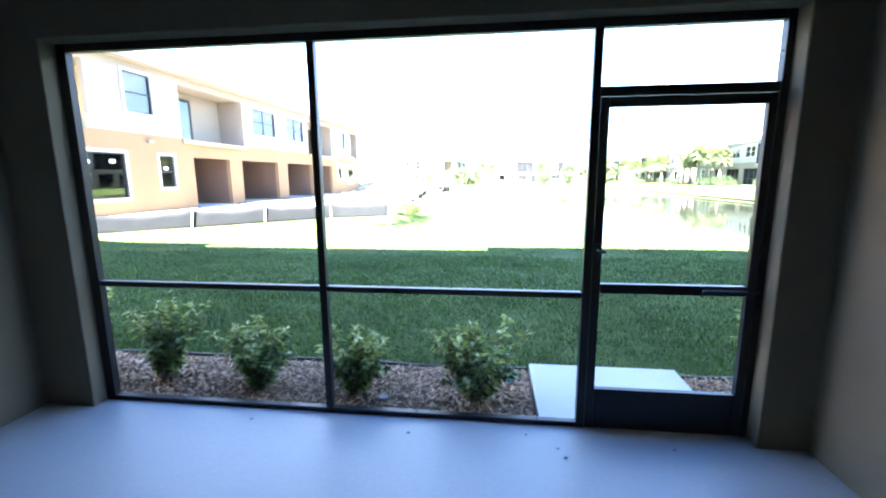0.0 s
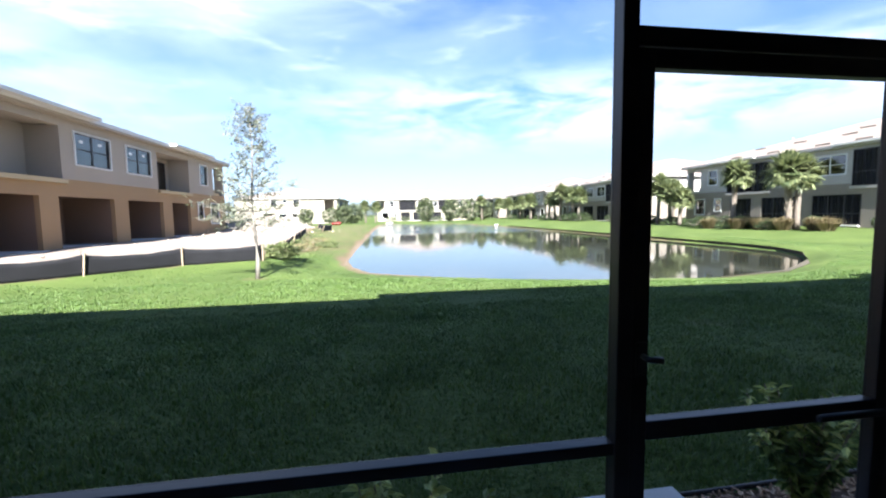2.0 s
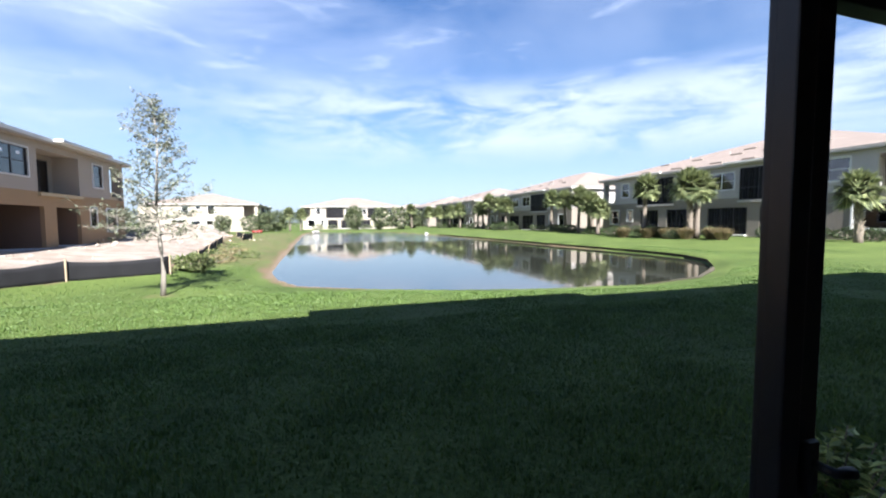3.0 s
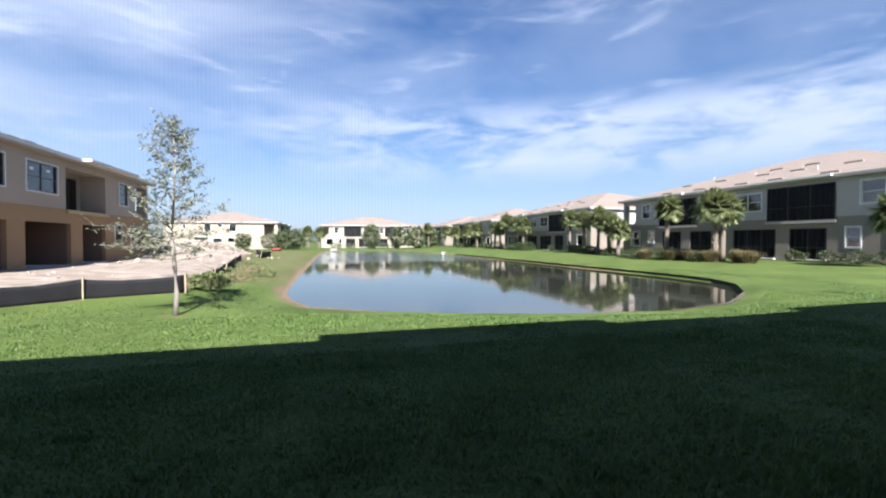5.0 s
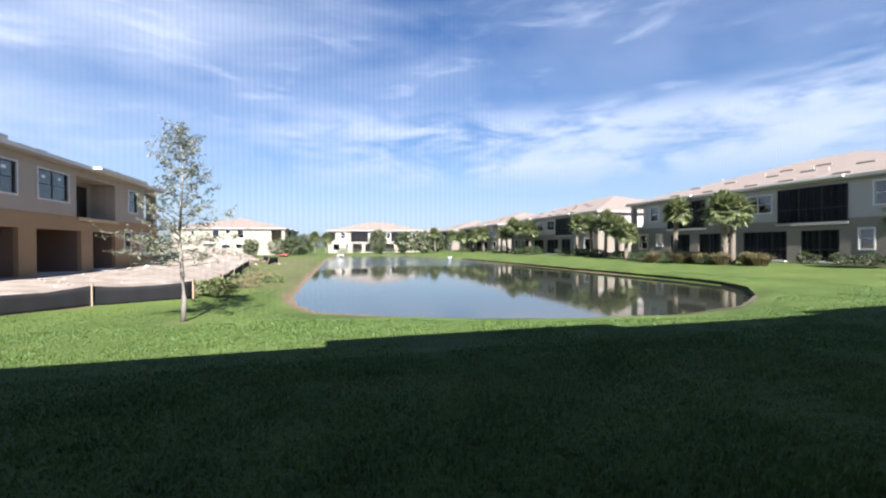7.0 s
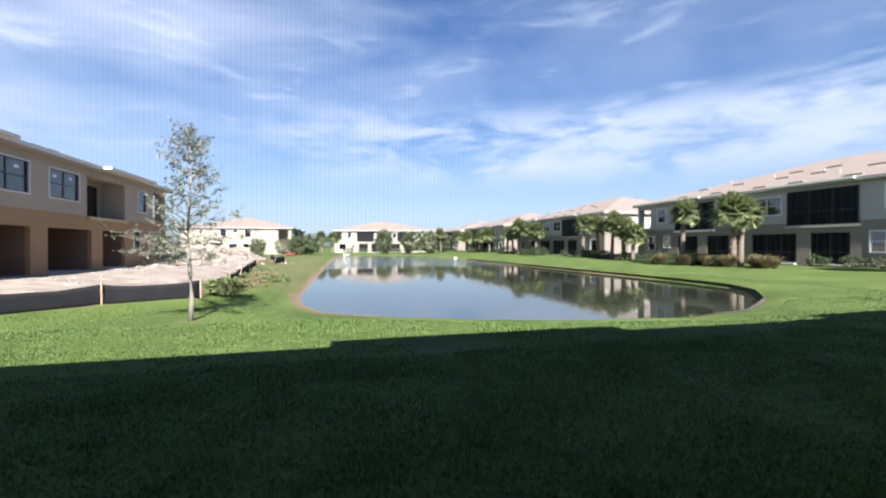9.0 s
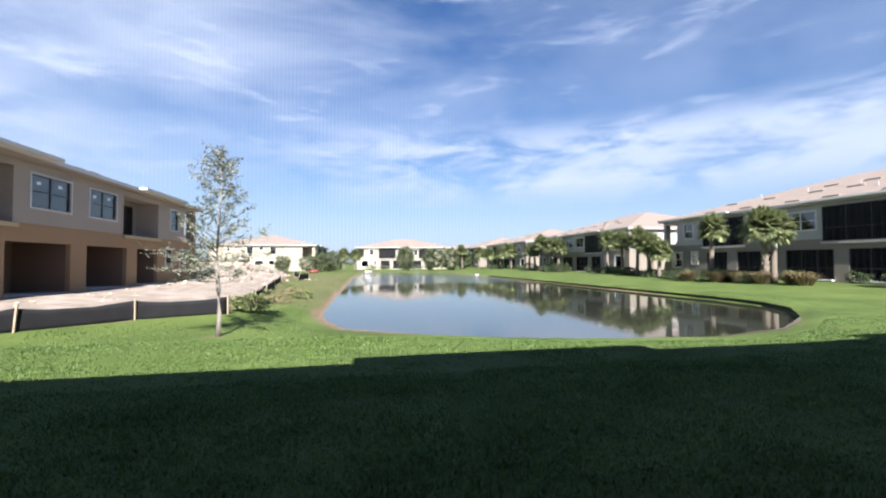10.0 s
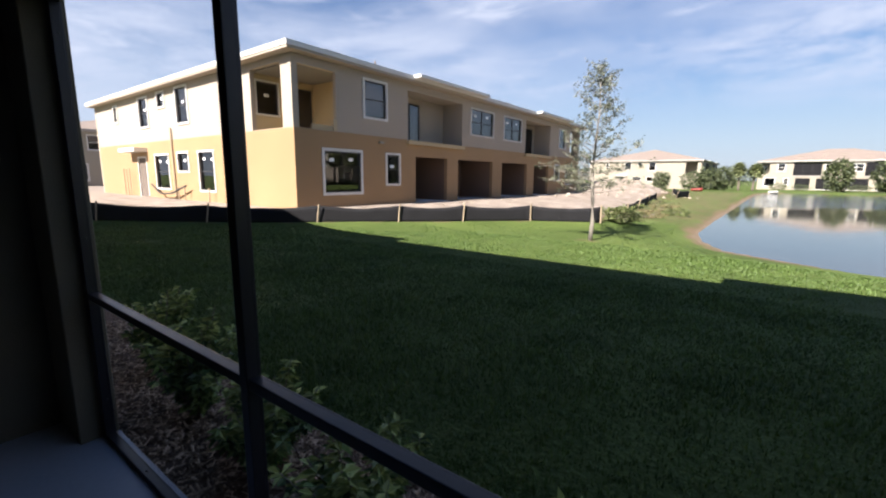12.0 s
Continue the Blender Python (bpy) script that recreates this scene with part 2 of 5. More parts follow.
_n.inputs["Scale"].default_value, _n.inputs["Detail"].default_value = 1.3, 8
_nt.links.new(_g.outputs["Position"], _n.inputs["Vector"])
_r = _nt.nodes.new("ShaderNodeValToRGB")
_r.color_ramp.elements[0].color, _r.color_ramp.elements[1].color = (0.175, 0.140, 0.112, 1), (0.335, 0.285, 0.240, 1)
_r.color_ramp.elements[0].position, _r.color_ramp.elements[1].position = 0.35, 0.65
_nt.links.new(_n.outputs[0], _r.inputs[0])
_ad = _nt.nodes.new("ShaderNodeMath")
_ad.operation = "ADD"
_nm = _nt.nodes.new("ShaderNodeMath")
_nm.operation = "MULTIPLY_ADD"
_nm.inputs[1].default_value, _nm.inputs[2].default_value = 0.8, -0.4
_nt.links.new(_n.outputs[0], _nm.inputs[0])
_nt.links.new(_at.outputs["Fac"], _ad.inputs[0])
_nt.links.new(_nm.outputs[0], _ad.inputs[1])
_st = _nt.nodes.new("ShaderNodeMapRange")
_st.inputs[1].default_value, _st.inputs[2].default_value = 0.32, 0.66
_nt.links.new(_ad.outputs[0], _st.inputs[0])
_mx = _nt.nodes.new("ShaderNodeMix")
_mx.data_type = "RGBA"
_nt.links.new(_st.outputs[0], _mx.inputs["Factor"])
_nt.links.new(_src, _mx.inputs["A"])
_soil = _nt.nodes.new("ShaderNodeMapRange")
_soil.inputs[1].default_value, _soil.inputs[2].default_value = 0.66, 0.95
_nt.links.new(_at.outputs["Fac"], _soil.inputs[0])
_ms = _nt.nodes.new("ShaderNodeMix")
_ms.data_type = "RGBA"
_ms.inputs["A"].default_value = (0.135, 0.096, 0.06, 1)
_nt.links.new(_soil.outputs[0], _ms.inputs["Factor"])
_nt.links.new(_r.outputs[0], _ms.inputs["B"])
_nt.links.new(_ms.outputs["Result"], _mx.inputs["B"])
_nt.links.new(_mx.outputs["Result"], _b.inputs["Base Color"])

M_WATER = bpy.data.materials.new("pond_water")
M_WATER.use_nodes = True
_nt = M_WATER.node_tree
_b = _nt.nodes["Principled BSDF"]
_b.inputs["Base Color"].default_value = (0.024, 0.026, 0.018, 1)
_b.inputs["Roughness"].default_value = 0.05
_b.inputs["IOR"].default_value = 1.6
_g = _nt.nodes.new("ShaderNodeNewGeometry")
_mp = _nt.nodes.new("ShaderNodeMapping")
_mp.inputs["Scale"].default_value = (0.6, 1.7, 1)
_n = _nt.nodes.new("ShaderNodeTexNoise")
_n.inputs["Scale"].default_value, _n.inputs["Detail"].default_value = 1.2, 4
_nt.links.new(_g.outputs["Position"], _mp.inputs[0])
_nt.links.new(_mp.outputs[0], _n.inputs["Vector"])
_bp = _nt.nodes.new("ShaderNodeBump")
_bp.inputs["Distance"].default_value = 0.12
_sp = _nt.nodes.new("ShaderNodeSeparateXYZ")
_nt.links.new(_g.outputs["Position"], _sp.inputs[0])
_wind = _nt.nodes.new("ShaderNodeMapRange")
_wind.interpolation_type = "SMOOTHSTEP"
_wind.inputs[1].default_value, _wind.inputs[2].default_value = 50.0, 62.0
_wind.inputs[3].default_value, _wind.inputs[4].default_value = 0.02, 1.0
_gust = _nt.nodes.new("ShaderNodeTexNoise")
_gust.inputs["Scale"].default_value = 0.08
_nt.links.new(_g.outputs["Position"], _gust.inputs["Vector"])
_far = _nt.nodes.new("ShaderNodeMath")
_far.operation = "MULTIPLY_ADD"
_far.inputs[1].default_value = 14.0
_nt.links.new(_gust.outputs[0], _far.inputs[0])
_nt.links.new(_sp.outputs[1], _far.inputs[2])
_nt.links.new(_far.outputs[0], _wind.inputs[0])
_nt.links.new(_wind.outputs[0], _bp.inputs["Strength"])
_nt.links.new(_n.outputs[0], _bp.inputs["Height"])
_nt.links.new(_bp.outputs[0], _b.inputs["Normal"])

# ---- mesh helpers ----


def same(u, v, z):
    return Vector((u, v, z))


def box(bm, u0, u1, v0, v1, z0, z1, f=same, bevel=0.0):
    vs = [bm.verts.new(f(u, v, z)) for u in (u0, u1) for v in (v0, v1) for z in (z0, z1)]
    fs = [bm.faces.new([vs[i] for i in q]) for q in ((0, 1, 3, 2), (4, 6, 7, 5), (0, 4, 5, 1), (2, 3, 7, 6), (0, 2, 6, 4), (1, 5, 7, 3))]
    if bevel:
        es = list({e for fc in fs for e in fc.edges})
        bmesh.ops.bevel(bm, geom=es, offset=bevel, segments=2, affect="EDGES", profile=0.6)


def ring(bm, a0, a1, z0, z1, w, b0, b1, f=same):
    """A rectangular frame of four members."""
    box(bm, a0, a0 + w, b0, b1, z0, z1, f)
    box(bm, a1 - w, a1, b0, b1, z0, z1, f)
    box(bm, a0 + w, a1 - w, b0, b1, z0, z0 + w, f)
    box(bm, a0 + w, a1 - w, b0, b1, z1 - w, z1, f)


def panel(bm, a0, a1, z0, z1, holes, b0, b1, f=same):
    """A wall with thickness whose rectangular openings go right through."""
    aa = sorted({a0, a1, *(min(max(v, a0), a1) for h in holes for v in h[:2])})
    zz = sorted({z0, z1, *(min(max(v, z0), z1) for h in holes for v in h[2:])})

    def solid(i, j):
        if not (0 <= i < len(aa) - 1 and 0 <= j < len(zz) - 1):
            return False
        a, z = (aa[i] + aa[i + 1]) / 2, (zz[j] + zz[j + 1]) / 2
        return not any(h[0] < a < h[1] and h[2] < z < h[3] for h in holes)

    def quad(*p):
        bm.faces.new([bm.verts.new(f(*q)) for q in p])

    for i in range(len(aa) - 1):
        for j in range(len(zz) - 1):
            if not solid(i, j):
                continue
            l, r, d, t = aa[i], aa[i + 1], zz[j], zz[j + 1]
            quad((l, b0, d), (r, b0, d), (r, b0, t), (l, b0, t))
            quad((l, b1, d), (l, b1, t), (r, b1, t), (r, b1, d))
            if not solid(i - 1, j):
                quad((l, b0, d), (l, b0, t), (l, b1, t), (l, b1, d))
            if not solid(i + 1, j):
                quad((r, b0, d), (r, b1, d), (r, b1, t), (r, b0, t))
            if not solid(i, j - 1):
                quad((l, b0, d), (l, b1, d), (r, b1, d), (r, b0, d))
            if not solid(i, j + 1):
                quad((l, b0, t), (r, b0, t), (r, b1, t), (l, b1, t))
    bmesh.ops.remove_doubles(bm, verts=bm.verts, dist=1e-5)


def tube(bm, pts, radii, sides=8):
    rings = []
    for i, (p, r) in enumerate(zip(pts, radii)):
        p = Vector(p)
        d = Vector(pts[min(i + 1, len(pts) - 1)]) - Vector(pts[max(i - 1, 0)])
        q = d.to_track_quat("Z", "Y")
        rings.append([bm.verts.new(p + q @ Vector((r * math.cos(k * math.tau / sides), r * math.sin(k * math.tau / sides), 0))) for k in range(sides)])
    for a, b in zip(rings, rings[1:]):
        for k in range(sides):
            bm.faces.new((a[k], a[(k + 1) % sides], b[(k + 1) % sides], b[k]))
    bm.faces.new(rings[0][::-1])
    bm.faces.new(rings[-1])


def finish(name, bm, material, smooth=False):
    bmesh.ops.recalc_face_normals(bm, faces=bm.faces)
    me = bpy.data.meshes.new(name)
    bm.to_mesh(me)
    bm.free()
    me.materials.append(material)
    if smooth:
        me.polygons.foreach_set("use_smooth", [True] * len(me.polygons))
    return new(name, me)


def part(name, bm, material, parent, label="", smooth=False):
    ob = finish(name, bm, material, smooth)
    ob.parent = parent
    ob.matrix_parent_inverse = parent.matrix_world.inverted()
    if label:
        tagged(ob, label)
    return ob


def root(name, place, label, category, group="", kind=""):
    ob = new(name)
    ob.empty_display_size = 0.2
    ob.location = place
    bpy.context.view_layer.update()
    return tagged(ob, label, category, group, kind)


def struct(name, bm, material, label, category, smooth=False):
    return tagged(finish(name, bm, material, smooth), label, category, kind="structure")


def raw_mesh(name, verts, faces, material):
    me = bpy.data.meshes.new(name)
    me.from_pydata(verts.tolist() if hasattr(verts, "tolist") else verts, [], faces.tolist() if hasattr(faces, "tolist") else faces)
    me.materials.append(material)
    return new(name, me)


def child_of(ob, parent):
    ob.parent = parent
    ob.matrix_parent_inverse = parent.matrix_world.inverted()
    return ob


# ---- ground and pond ----
WATER_Z = -0.60
POND = np.array([(-1.6, 22.0), (-1.3, 19.6), (-0.5, 17.4), (1.9, 15.8), (4.4, 14.7), (7.0, 13.95), (10.6, 13.5), (13.8, 14.1), (16.6, 15.7), (18.9, 17.9),
                 (20.3, 20.4), (20.8, 24.0), (20.7, 29.0), (20.5, 36.0), (20.4, 48.0), (19.9, 66.0), (18.6, 84.0), (15.5, 95.0), (8.0, 99.5),
                 (2.4, 98.0), (0.3, 86.0), (-0.6, 60.0), (-1.1, 42.0), (-1.5, 28.0)])
FENCE = [(-24.0, 3.4), (-18.5, 6.6), (-15.6, 9.0), (-12.96, 11.75), (-10.9, 13.95), (-9.15, 15.8), (-7.2, 17.8), (-4.75, 18.95)]
BARE = np.array(FENCE + [(-5.2, 22.0), (-5.6, 28.0), (-6.8, 43.0), (-8.0, 60.0), (-16.0, 100.0), (-60.0, 100.0), (-70.0, 10.0)])


def poly_dist(px, py, poly):
    """Signed distance to a closed polygon, negative inside."""
    best = np.full(px.shape, 1e9)
    inside = np.zeros(px.shape, bool)
    n = len(poly)
    for i in range(n):
        (ax, ay), (bx, by) = poly[i], poly[(i + 1) % n]
        dx, dy = bx - ax, by - ay
        k = np.clip(((px - ax) * dx + (py - ay) * dy) / (dx * dx + dy * dy), 0, 1)
        best = np.minimum(best, np.hypot(px - ax - k * dx, py - ay - k * dy))
        hit = ((ay > py) != (by > py)) & (px < (bx - ax) * (py - ay) / (by - ay + 1e-12) + ax)
        inside ^= hit
    return np.where(inside, -best, best)


def step(v, a, b):
    k = np.clip((v - a) / (b - a), 0, 1)
    return k * k * (3 - 2 * k)


def ground_z(px, py):
    px, py = np.asarray(px, float), np.asarray(py, float)
    sd = poly_dist(px, py, POND)
    lawn = -0.15 - 0.19 * step(py, 3.5, 12.0)
    lawn = lawn + 0.42 * step(px, 22.0, 35.0) * step(py, 10, 20)
    lawn = lawn - 0.1 * step(py, 60, 100) * (1 - step(px, 22, 35))
    pad = poly_dist(px, py, BARE)
    lawn = lawn + (0.2 - lawn) * step(-pad, -1.5, 2.2)
    lawn = lawn + 1.4 * np.exp(-(((px + 12) / 4.5) ** 2 + ((py - 50) / 5.0) ** 2)) + 1.1 * np.exp(-(((px + 19) / 4) ** 2 + ((py - 56) / 4.0) ** 2))
    shore = WATER_Z + (0.035 + 0.165 * step(py, 16.5, 24.0)) * np.maximum(sd, -4.0) - 0.4 * step(-sd, 0.0, 1.5) + 0.2 * step(px, 12, 18) * step(sd, 0.1, 0.8)
    return shore + (lawn - shore) * step(sd, 0.0, 3.2)


def spaced(spans):
    out = []
    for a, b, s in spans:
        out += list(np.arange(a, b, s))
    return np.array(out + [spans[-1][1]])


def build_ground():
    gx = spaced([(-2600, -400, 440), (-400, -90, 40), (-90, -30, 4), (-30, -6, 0.8), (-6, 24, 0.36), (24, 42, 0.9), (42, 100, 5), (100, 500, 50), (500, 2600, 420)])
    gy = spaced([(-600, -40, 80), (-40, 2, 6), (2.3, 12.8, 0.45), (12.8, 25, 0.30), (25, 60, 0.5), (60, 145, 1.6), (145, 400, 20), (400, 2600, 275)])
    xx, yy = np.meshgrid(gx, gy)
    zz = ground_z(xx, yy)
    rough = np.array([[noise.noise((a * 0.35, b * 0.35, 0)) for a in gx] for b in gy])
    pad = poly_dist(xx, yy, BARE)
    sd = poly_dist(xx, yy, POND)
    zz = zz + rough * (0.02 + 0.05 * step(-pad, 0, 2)) * step(sd, 0.2, 1.5)
    verts = np.stack([xx, yy, zz], -1).reshape(-1, 3)
    nx, ny = len(gx), len(gy)
    i = np.arange((ny - 1) * nx).reshape(ny - 1, nx)[:, :-1].ravel()
    ob = raw_mesh("ground", verts, np.stack([i, i + 1, i + nx + 1, i + nx], -1), M_GROUND)
    bare = step(-pad, -0.4, 0.5)
    bank = (1 - step(sd, 0.0, 0.7)) * (0.62 - 0.45 * step(xx, 0.5, 3.0) * (1 - step(yy, 24, 30)))
    bank = np.where((xx < 2) & (yy > 16), (1 - step(sd, 0.25, 0.9)) * 0.72, bank)
    weedy = 0.44 * step(yy, 19.5, 24) * (1 - step(xx, -2.2, 0.5)) * (1 - step(yy, 80, 110)) * (xx > -12)
    bank = np.maximum(np.maximum(bank, weedy), 0.6 * (1 - step(np.hypot(xx + 3.92, yy - 15.05), 0.15, 0.75)))
    worn = np.array([[noise.noise((a * 0.5, b * 1.1, 21)) for a in gx] for b in gy])
    bank = np.maximum(bank, 0.34 * step(worn, 0.1, 0.5) * step(yy, 4.0, 5.5) * (1 - step(yy, 8.0, 10.0)))
    a = ob.data.attributes.new("bare", "FLOAT", "POINT")
    a.data.foreach_set("value", np.maximum(bare, bank).ravel().astype(np.float32))
    ob.data.polygons.foreach_set("use_smooth", [True] * len(ob.data.polygons))
    tagged(ob, "mown green lawn with bare sand by the building site", "ground", kind="structure")


build_ground()


def build_water():
    bm = bmesh.new()
    c = POND.mean(0)
    n = len(POND)
    pts = []
    for i in range(n):
        p0, p1, p2, p3 = POND[i - 1], POND[i], POND[(i + 1) % n], POND[(i + 2) % n]
        for k in range(4):
            s = k / 4
            pts.append(0.5 * (2 * p1 + (p2 - p0) * s + (2 * p0 - 5 * p1 + 4 * p2 - p3) * s * s + (3 * p1 - p0 - 3 * p2 + p3) * s ** 3))
    vs = [bm.verts.new((p[0] + (p[0] - c[0]) * 0.004, p[1] + 0.6 * np.sign(p[1] - c[1]), WATER_Z)) for p in pts]
    bmesh.ops.triangulate(bm, faces=[bm.faces.new(vs)])
    struct("water", bm, M_WATER, "still dark pond reflecting sky and houses", "pond")


build_water()


def build_bank_edge():
    """The small undercut step of the far shore, its shadow line put into the colour."""
    bm = bmesh.new()
    prev = None
    run = [Vector(p) for p in POND[6:16]]
    for a, b in zip(run, run[1:]):
        n = max(4, int((b - a).length / 0.6))
        out = Vector(((b - a).y, -(b - a).x)).normalized()
        for k in range(n):
            p = a.lerp(b, k / n) + out * (0.16 + 0.10 * noise.noise((a.x + k * 0.5, a.y, 4)))
            top = WATER_Z + 0.22 * min(1.0, max(0.15, (p.x - 11.5) / 6)) + 0.03 * noise.noise((p.x, p.y, 9))
            col = [bm.verts.new((p.x, p.y, WATER_Z - 0.1)), bm.verts.new((p.x + out.x * 0.05, p.y + out.y * 0.05, WATER_Z + 0.06)),
                   bm.verts.new((p.x - out.x * 0.03, p.y - out.y * 0.03, top))]
            if prev:
                for i in range(2):
                    bm.faces.new((prev[i], col[i], col[i + 1], prev[i + 1]))
            prev = col
    struct("bank_edge", bm, M_BANK_SHADE, "undercut soil edge of the pond bank, its shadow put into the dark colour", "bank")


build_bank_edge()

# ---- the lanai ----
XL, XR, Y0, Y1, Y2, CEIL, TOP = -3.28, 1.74, -1.3, 2.43, 2.62, 2.76, 2.45
OL, OR = -2.905, 1.462


def build_lanai():
    bm = bmesh.new()
    box(bm, XL - 0.2, XR + 0.2, Y0 - 0.2, Y2, -0.3, 0.0)
    struct("floor", bm, M_FLOOR, "smooth sealed grey concrete lanai floor", "floor")
    bm = bmesh.new()
    box(bm, XL - 0.2, XR + 0.2, Y0 - 0.2, Y2 - 0.01, CEIL, CEIL + 0.2)
    struct("ceiling", bm, M_CEIL, "painted lanai ceiling in shade", "ceiling")
    bm = bmesh.new()
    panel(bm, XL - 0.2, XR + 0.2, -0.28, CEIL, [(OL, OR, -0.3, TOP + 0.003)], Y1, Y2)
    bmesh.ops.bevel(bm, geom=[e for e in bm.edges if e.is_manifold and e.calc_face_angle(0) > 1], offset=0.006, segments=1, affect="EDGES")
    struct("wall_north", bm, M_STUCCO_SHADE, "stucco lanai wall, coloured as shaded, with wide screened opening", "wall")
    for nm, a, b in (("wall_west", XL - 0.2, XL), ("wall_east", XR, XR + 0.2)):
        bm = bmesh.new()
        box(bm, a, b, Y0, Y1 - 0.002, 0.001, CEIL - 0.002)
        struct(nm, bm, M_STUCCO_SHADE, "stucco side wall of the lanai, coloured as shaded", "wall")
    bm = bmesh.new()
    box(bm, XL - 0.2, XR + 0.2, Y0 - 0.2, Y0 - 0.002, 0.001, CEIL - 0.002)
    struct("wall_south", bm, M_STUCCO_SHADE, "plain stucco back wall of the lanai, coloured as shaded", "wall")


build_lanai()
FY0, FY1 = 2.538, 2.584


def build_screen_wall():
    r = root("screen_enclosure", (-1.2, 2.55, 0), "dark bronze aluminium screen frame filling the lanai opening", "screen")
    bars = [("post", OL + 0.001, OL + 0.068, 0.0, TOP), ("post", -1.225, -1.178, 0.035, TOP - 0.05), ("post", 0.445, 0.494, 0.035, TOP - 0.05), ("post", OR - 0.040, OR - 0.001, 0.0, TOP),
            ("top_rail", OL + 0.069, OR - 0.041, TOP - 0.049, TOP), ("bottom_rail", OL + 0.069, 0.494, 0.001, 0.034),
            ("mid_rail", OL + 0.069, -1.226, 0.858, 0.896), ("mid_rail", -1.177, 0.444, 0.858, 0.896), ("door_header", 0.495, OR - 0.041, 2.037, 2.092)]
    for nm, a, b, z0, z1 in bars:
        bm = bmesh.new()
        d = 0.003 if nm == "post" else 0.0
        box(bm, a, b, FY0 - d, FY1 + d, z0 + 0.0005, z1, bevel=0.004)
        part(nm, bm, M_BRONZE, r)
    for a, b, z0, z1 in ((OL + 0.066, -1.223, 0.03, 0.86), (OL + 0.066, -1.223, 0.895, TOP - 0.045), (-1.180, 0.448, 0.03, 0.86), (-1.180, 0.448, 0.895, TOP - 0.045), (0.492, OR - 0.039, 2.09, TOP - 0.045)):
        bm = bmesh.new()
        box(bm, a, b, FY1 - 0.012, FY1 - 0.011, z0, z1)
        part("screen_panel", bm, M_SCREEN, r, "fine dark insect screen")
    for x, z in ((-2.4, TOP - 0.05), (-1.7, TOP - 0.05), (-0.7, TOP - 0.05), (-0.1, TOP - 0.05), (0.9, TOP - 0.05)):
        bm = bmesh.new()
        bmesh.ops.create_cone(bm, cap_ends=True, segments=10, radius1=0.006, radius2=0.005, depth=0.006, matrix=pose(x, FY0 + 0.02, z - 0.003))
        part("screw", bm, M_STEEL, r)
    for x, s in ((OL + 0.068, 1), (OR - 0.041, -1)):
        for z in (0.25, 1.2, 2.25):
            bm = bmesh.new()
            bmesh.ops.create_cone(bm, cap_ends=True, segments=10, radius1=0.006, radius2=0.005, depth=0.006, matrix=pose(x + 0.003 * s, FY0 + 0.025, z, 0, 90, 0))
            part("screw", bm, M_EDGE, r)
    for x in (-2.3, -1.5, -0.6, 0.2):
        bm = bmesh.new()
        bmesh.ops.create_cone(bm, cap_ends=True, segments=10, radius1=0.007, radius2=0.006, depth=0.006, matrix=pose(x, FY0 + 0.02, 0.037))
        part("screw", bm, M_EDGE, r)

    d = root("door_1", (0.95, 2.55, 0), "closed dark bronze screen door with solid kick plate", "door", kind="structure")
    dl, dr, dt = 0.497, OR - 0.043, 2.034
    for nm, a, b, z0, z1 in (("stile", dl, 0.548, 0.003, dt), ("stile", 1.376, dr, 0.003, dt), ("top_rail", 0.549, 1.375, 1.980, dt), ("mid_rail", 0.549, 1.375, 0.893, 0.952), ("kick_plate", 0.549, 1.375, 0.003, 0.27)):
        bm = bmesh.new()
        box(bm, a, b, FY0 + 0.003, FY1 - 0.003, z0, z1, bevel=0.004)
        part(nm, bm, M_BRONZE, d)
    for z0, z1 in ((0.268, 0.896), (0.949, 1.983)):
        bm = bmesh.new()
        box(bm, 0.546, 1.379, FY1 - 0.014, FY1 - 0.013, z0, z1)
        part("screen_panel", bm, M_SCREEN, d, "fine dark insect screen")
    bm = bmesh.new()
    box(bm, 0.505, 0.535, FY0 - 0.012, FY0 + 0.002, 1.10, 1.20, bevel=0.004)
    plate = part("latch", bm, M_EDGE, d, "black latch with short lever")
    bm = bmesh.new()
    tube(bm, [(0.52, FY0 - 0.012, 1.16), (0.52, FY0 - 0.045, 1.16), (0.535, FY0 - 0.048, 1.16), (0.556, FY0 - 0.05, 1.158)], [0.009, 0.009, 0.010, 0.011])
    part("lever", bm, M_EDGE, plate, smooth=True)
    bm = bmesh.new()
    tube(bm, [(1.12, FY0 - 0.03, 0.925), (1.36, FY0 - 0.03, 0.925)], [0.012, 0.012], 10)
    tube(bm, [(1.36, FY0 - 0.03, 0.925), (1.435, FY0 - 0.02, 0.925)], [0.004, 0.004], 8)
    part("door_closer", bm, M_EDGE, d, "thin tube door closer", smooth=True)


build_screen_wall()


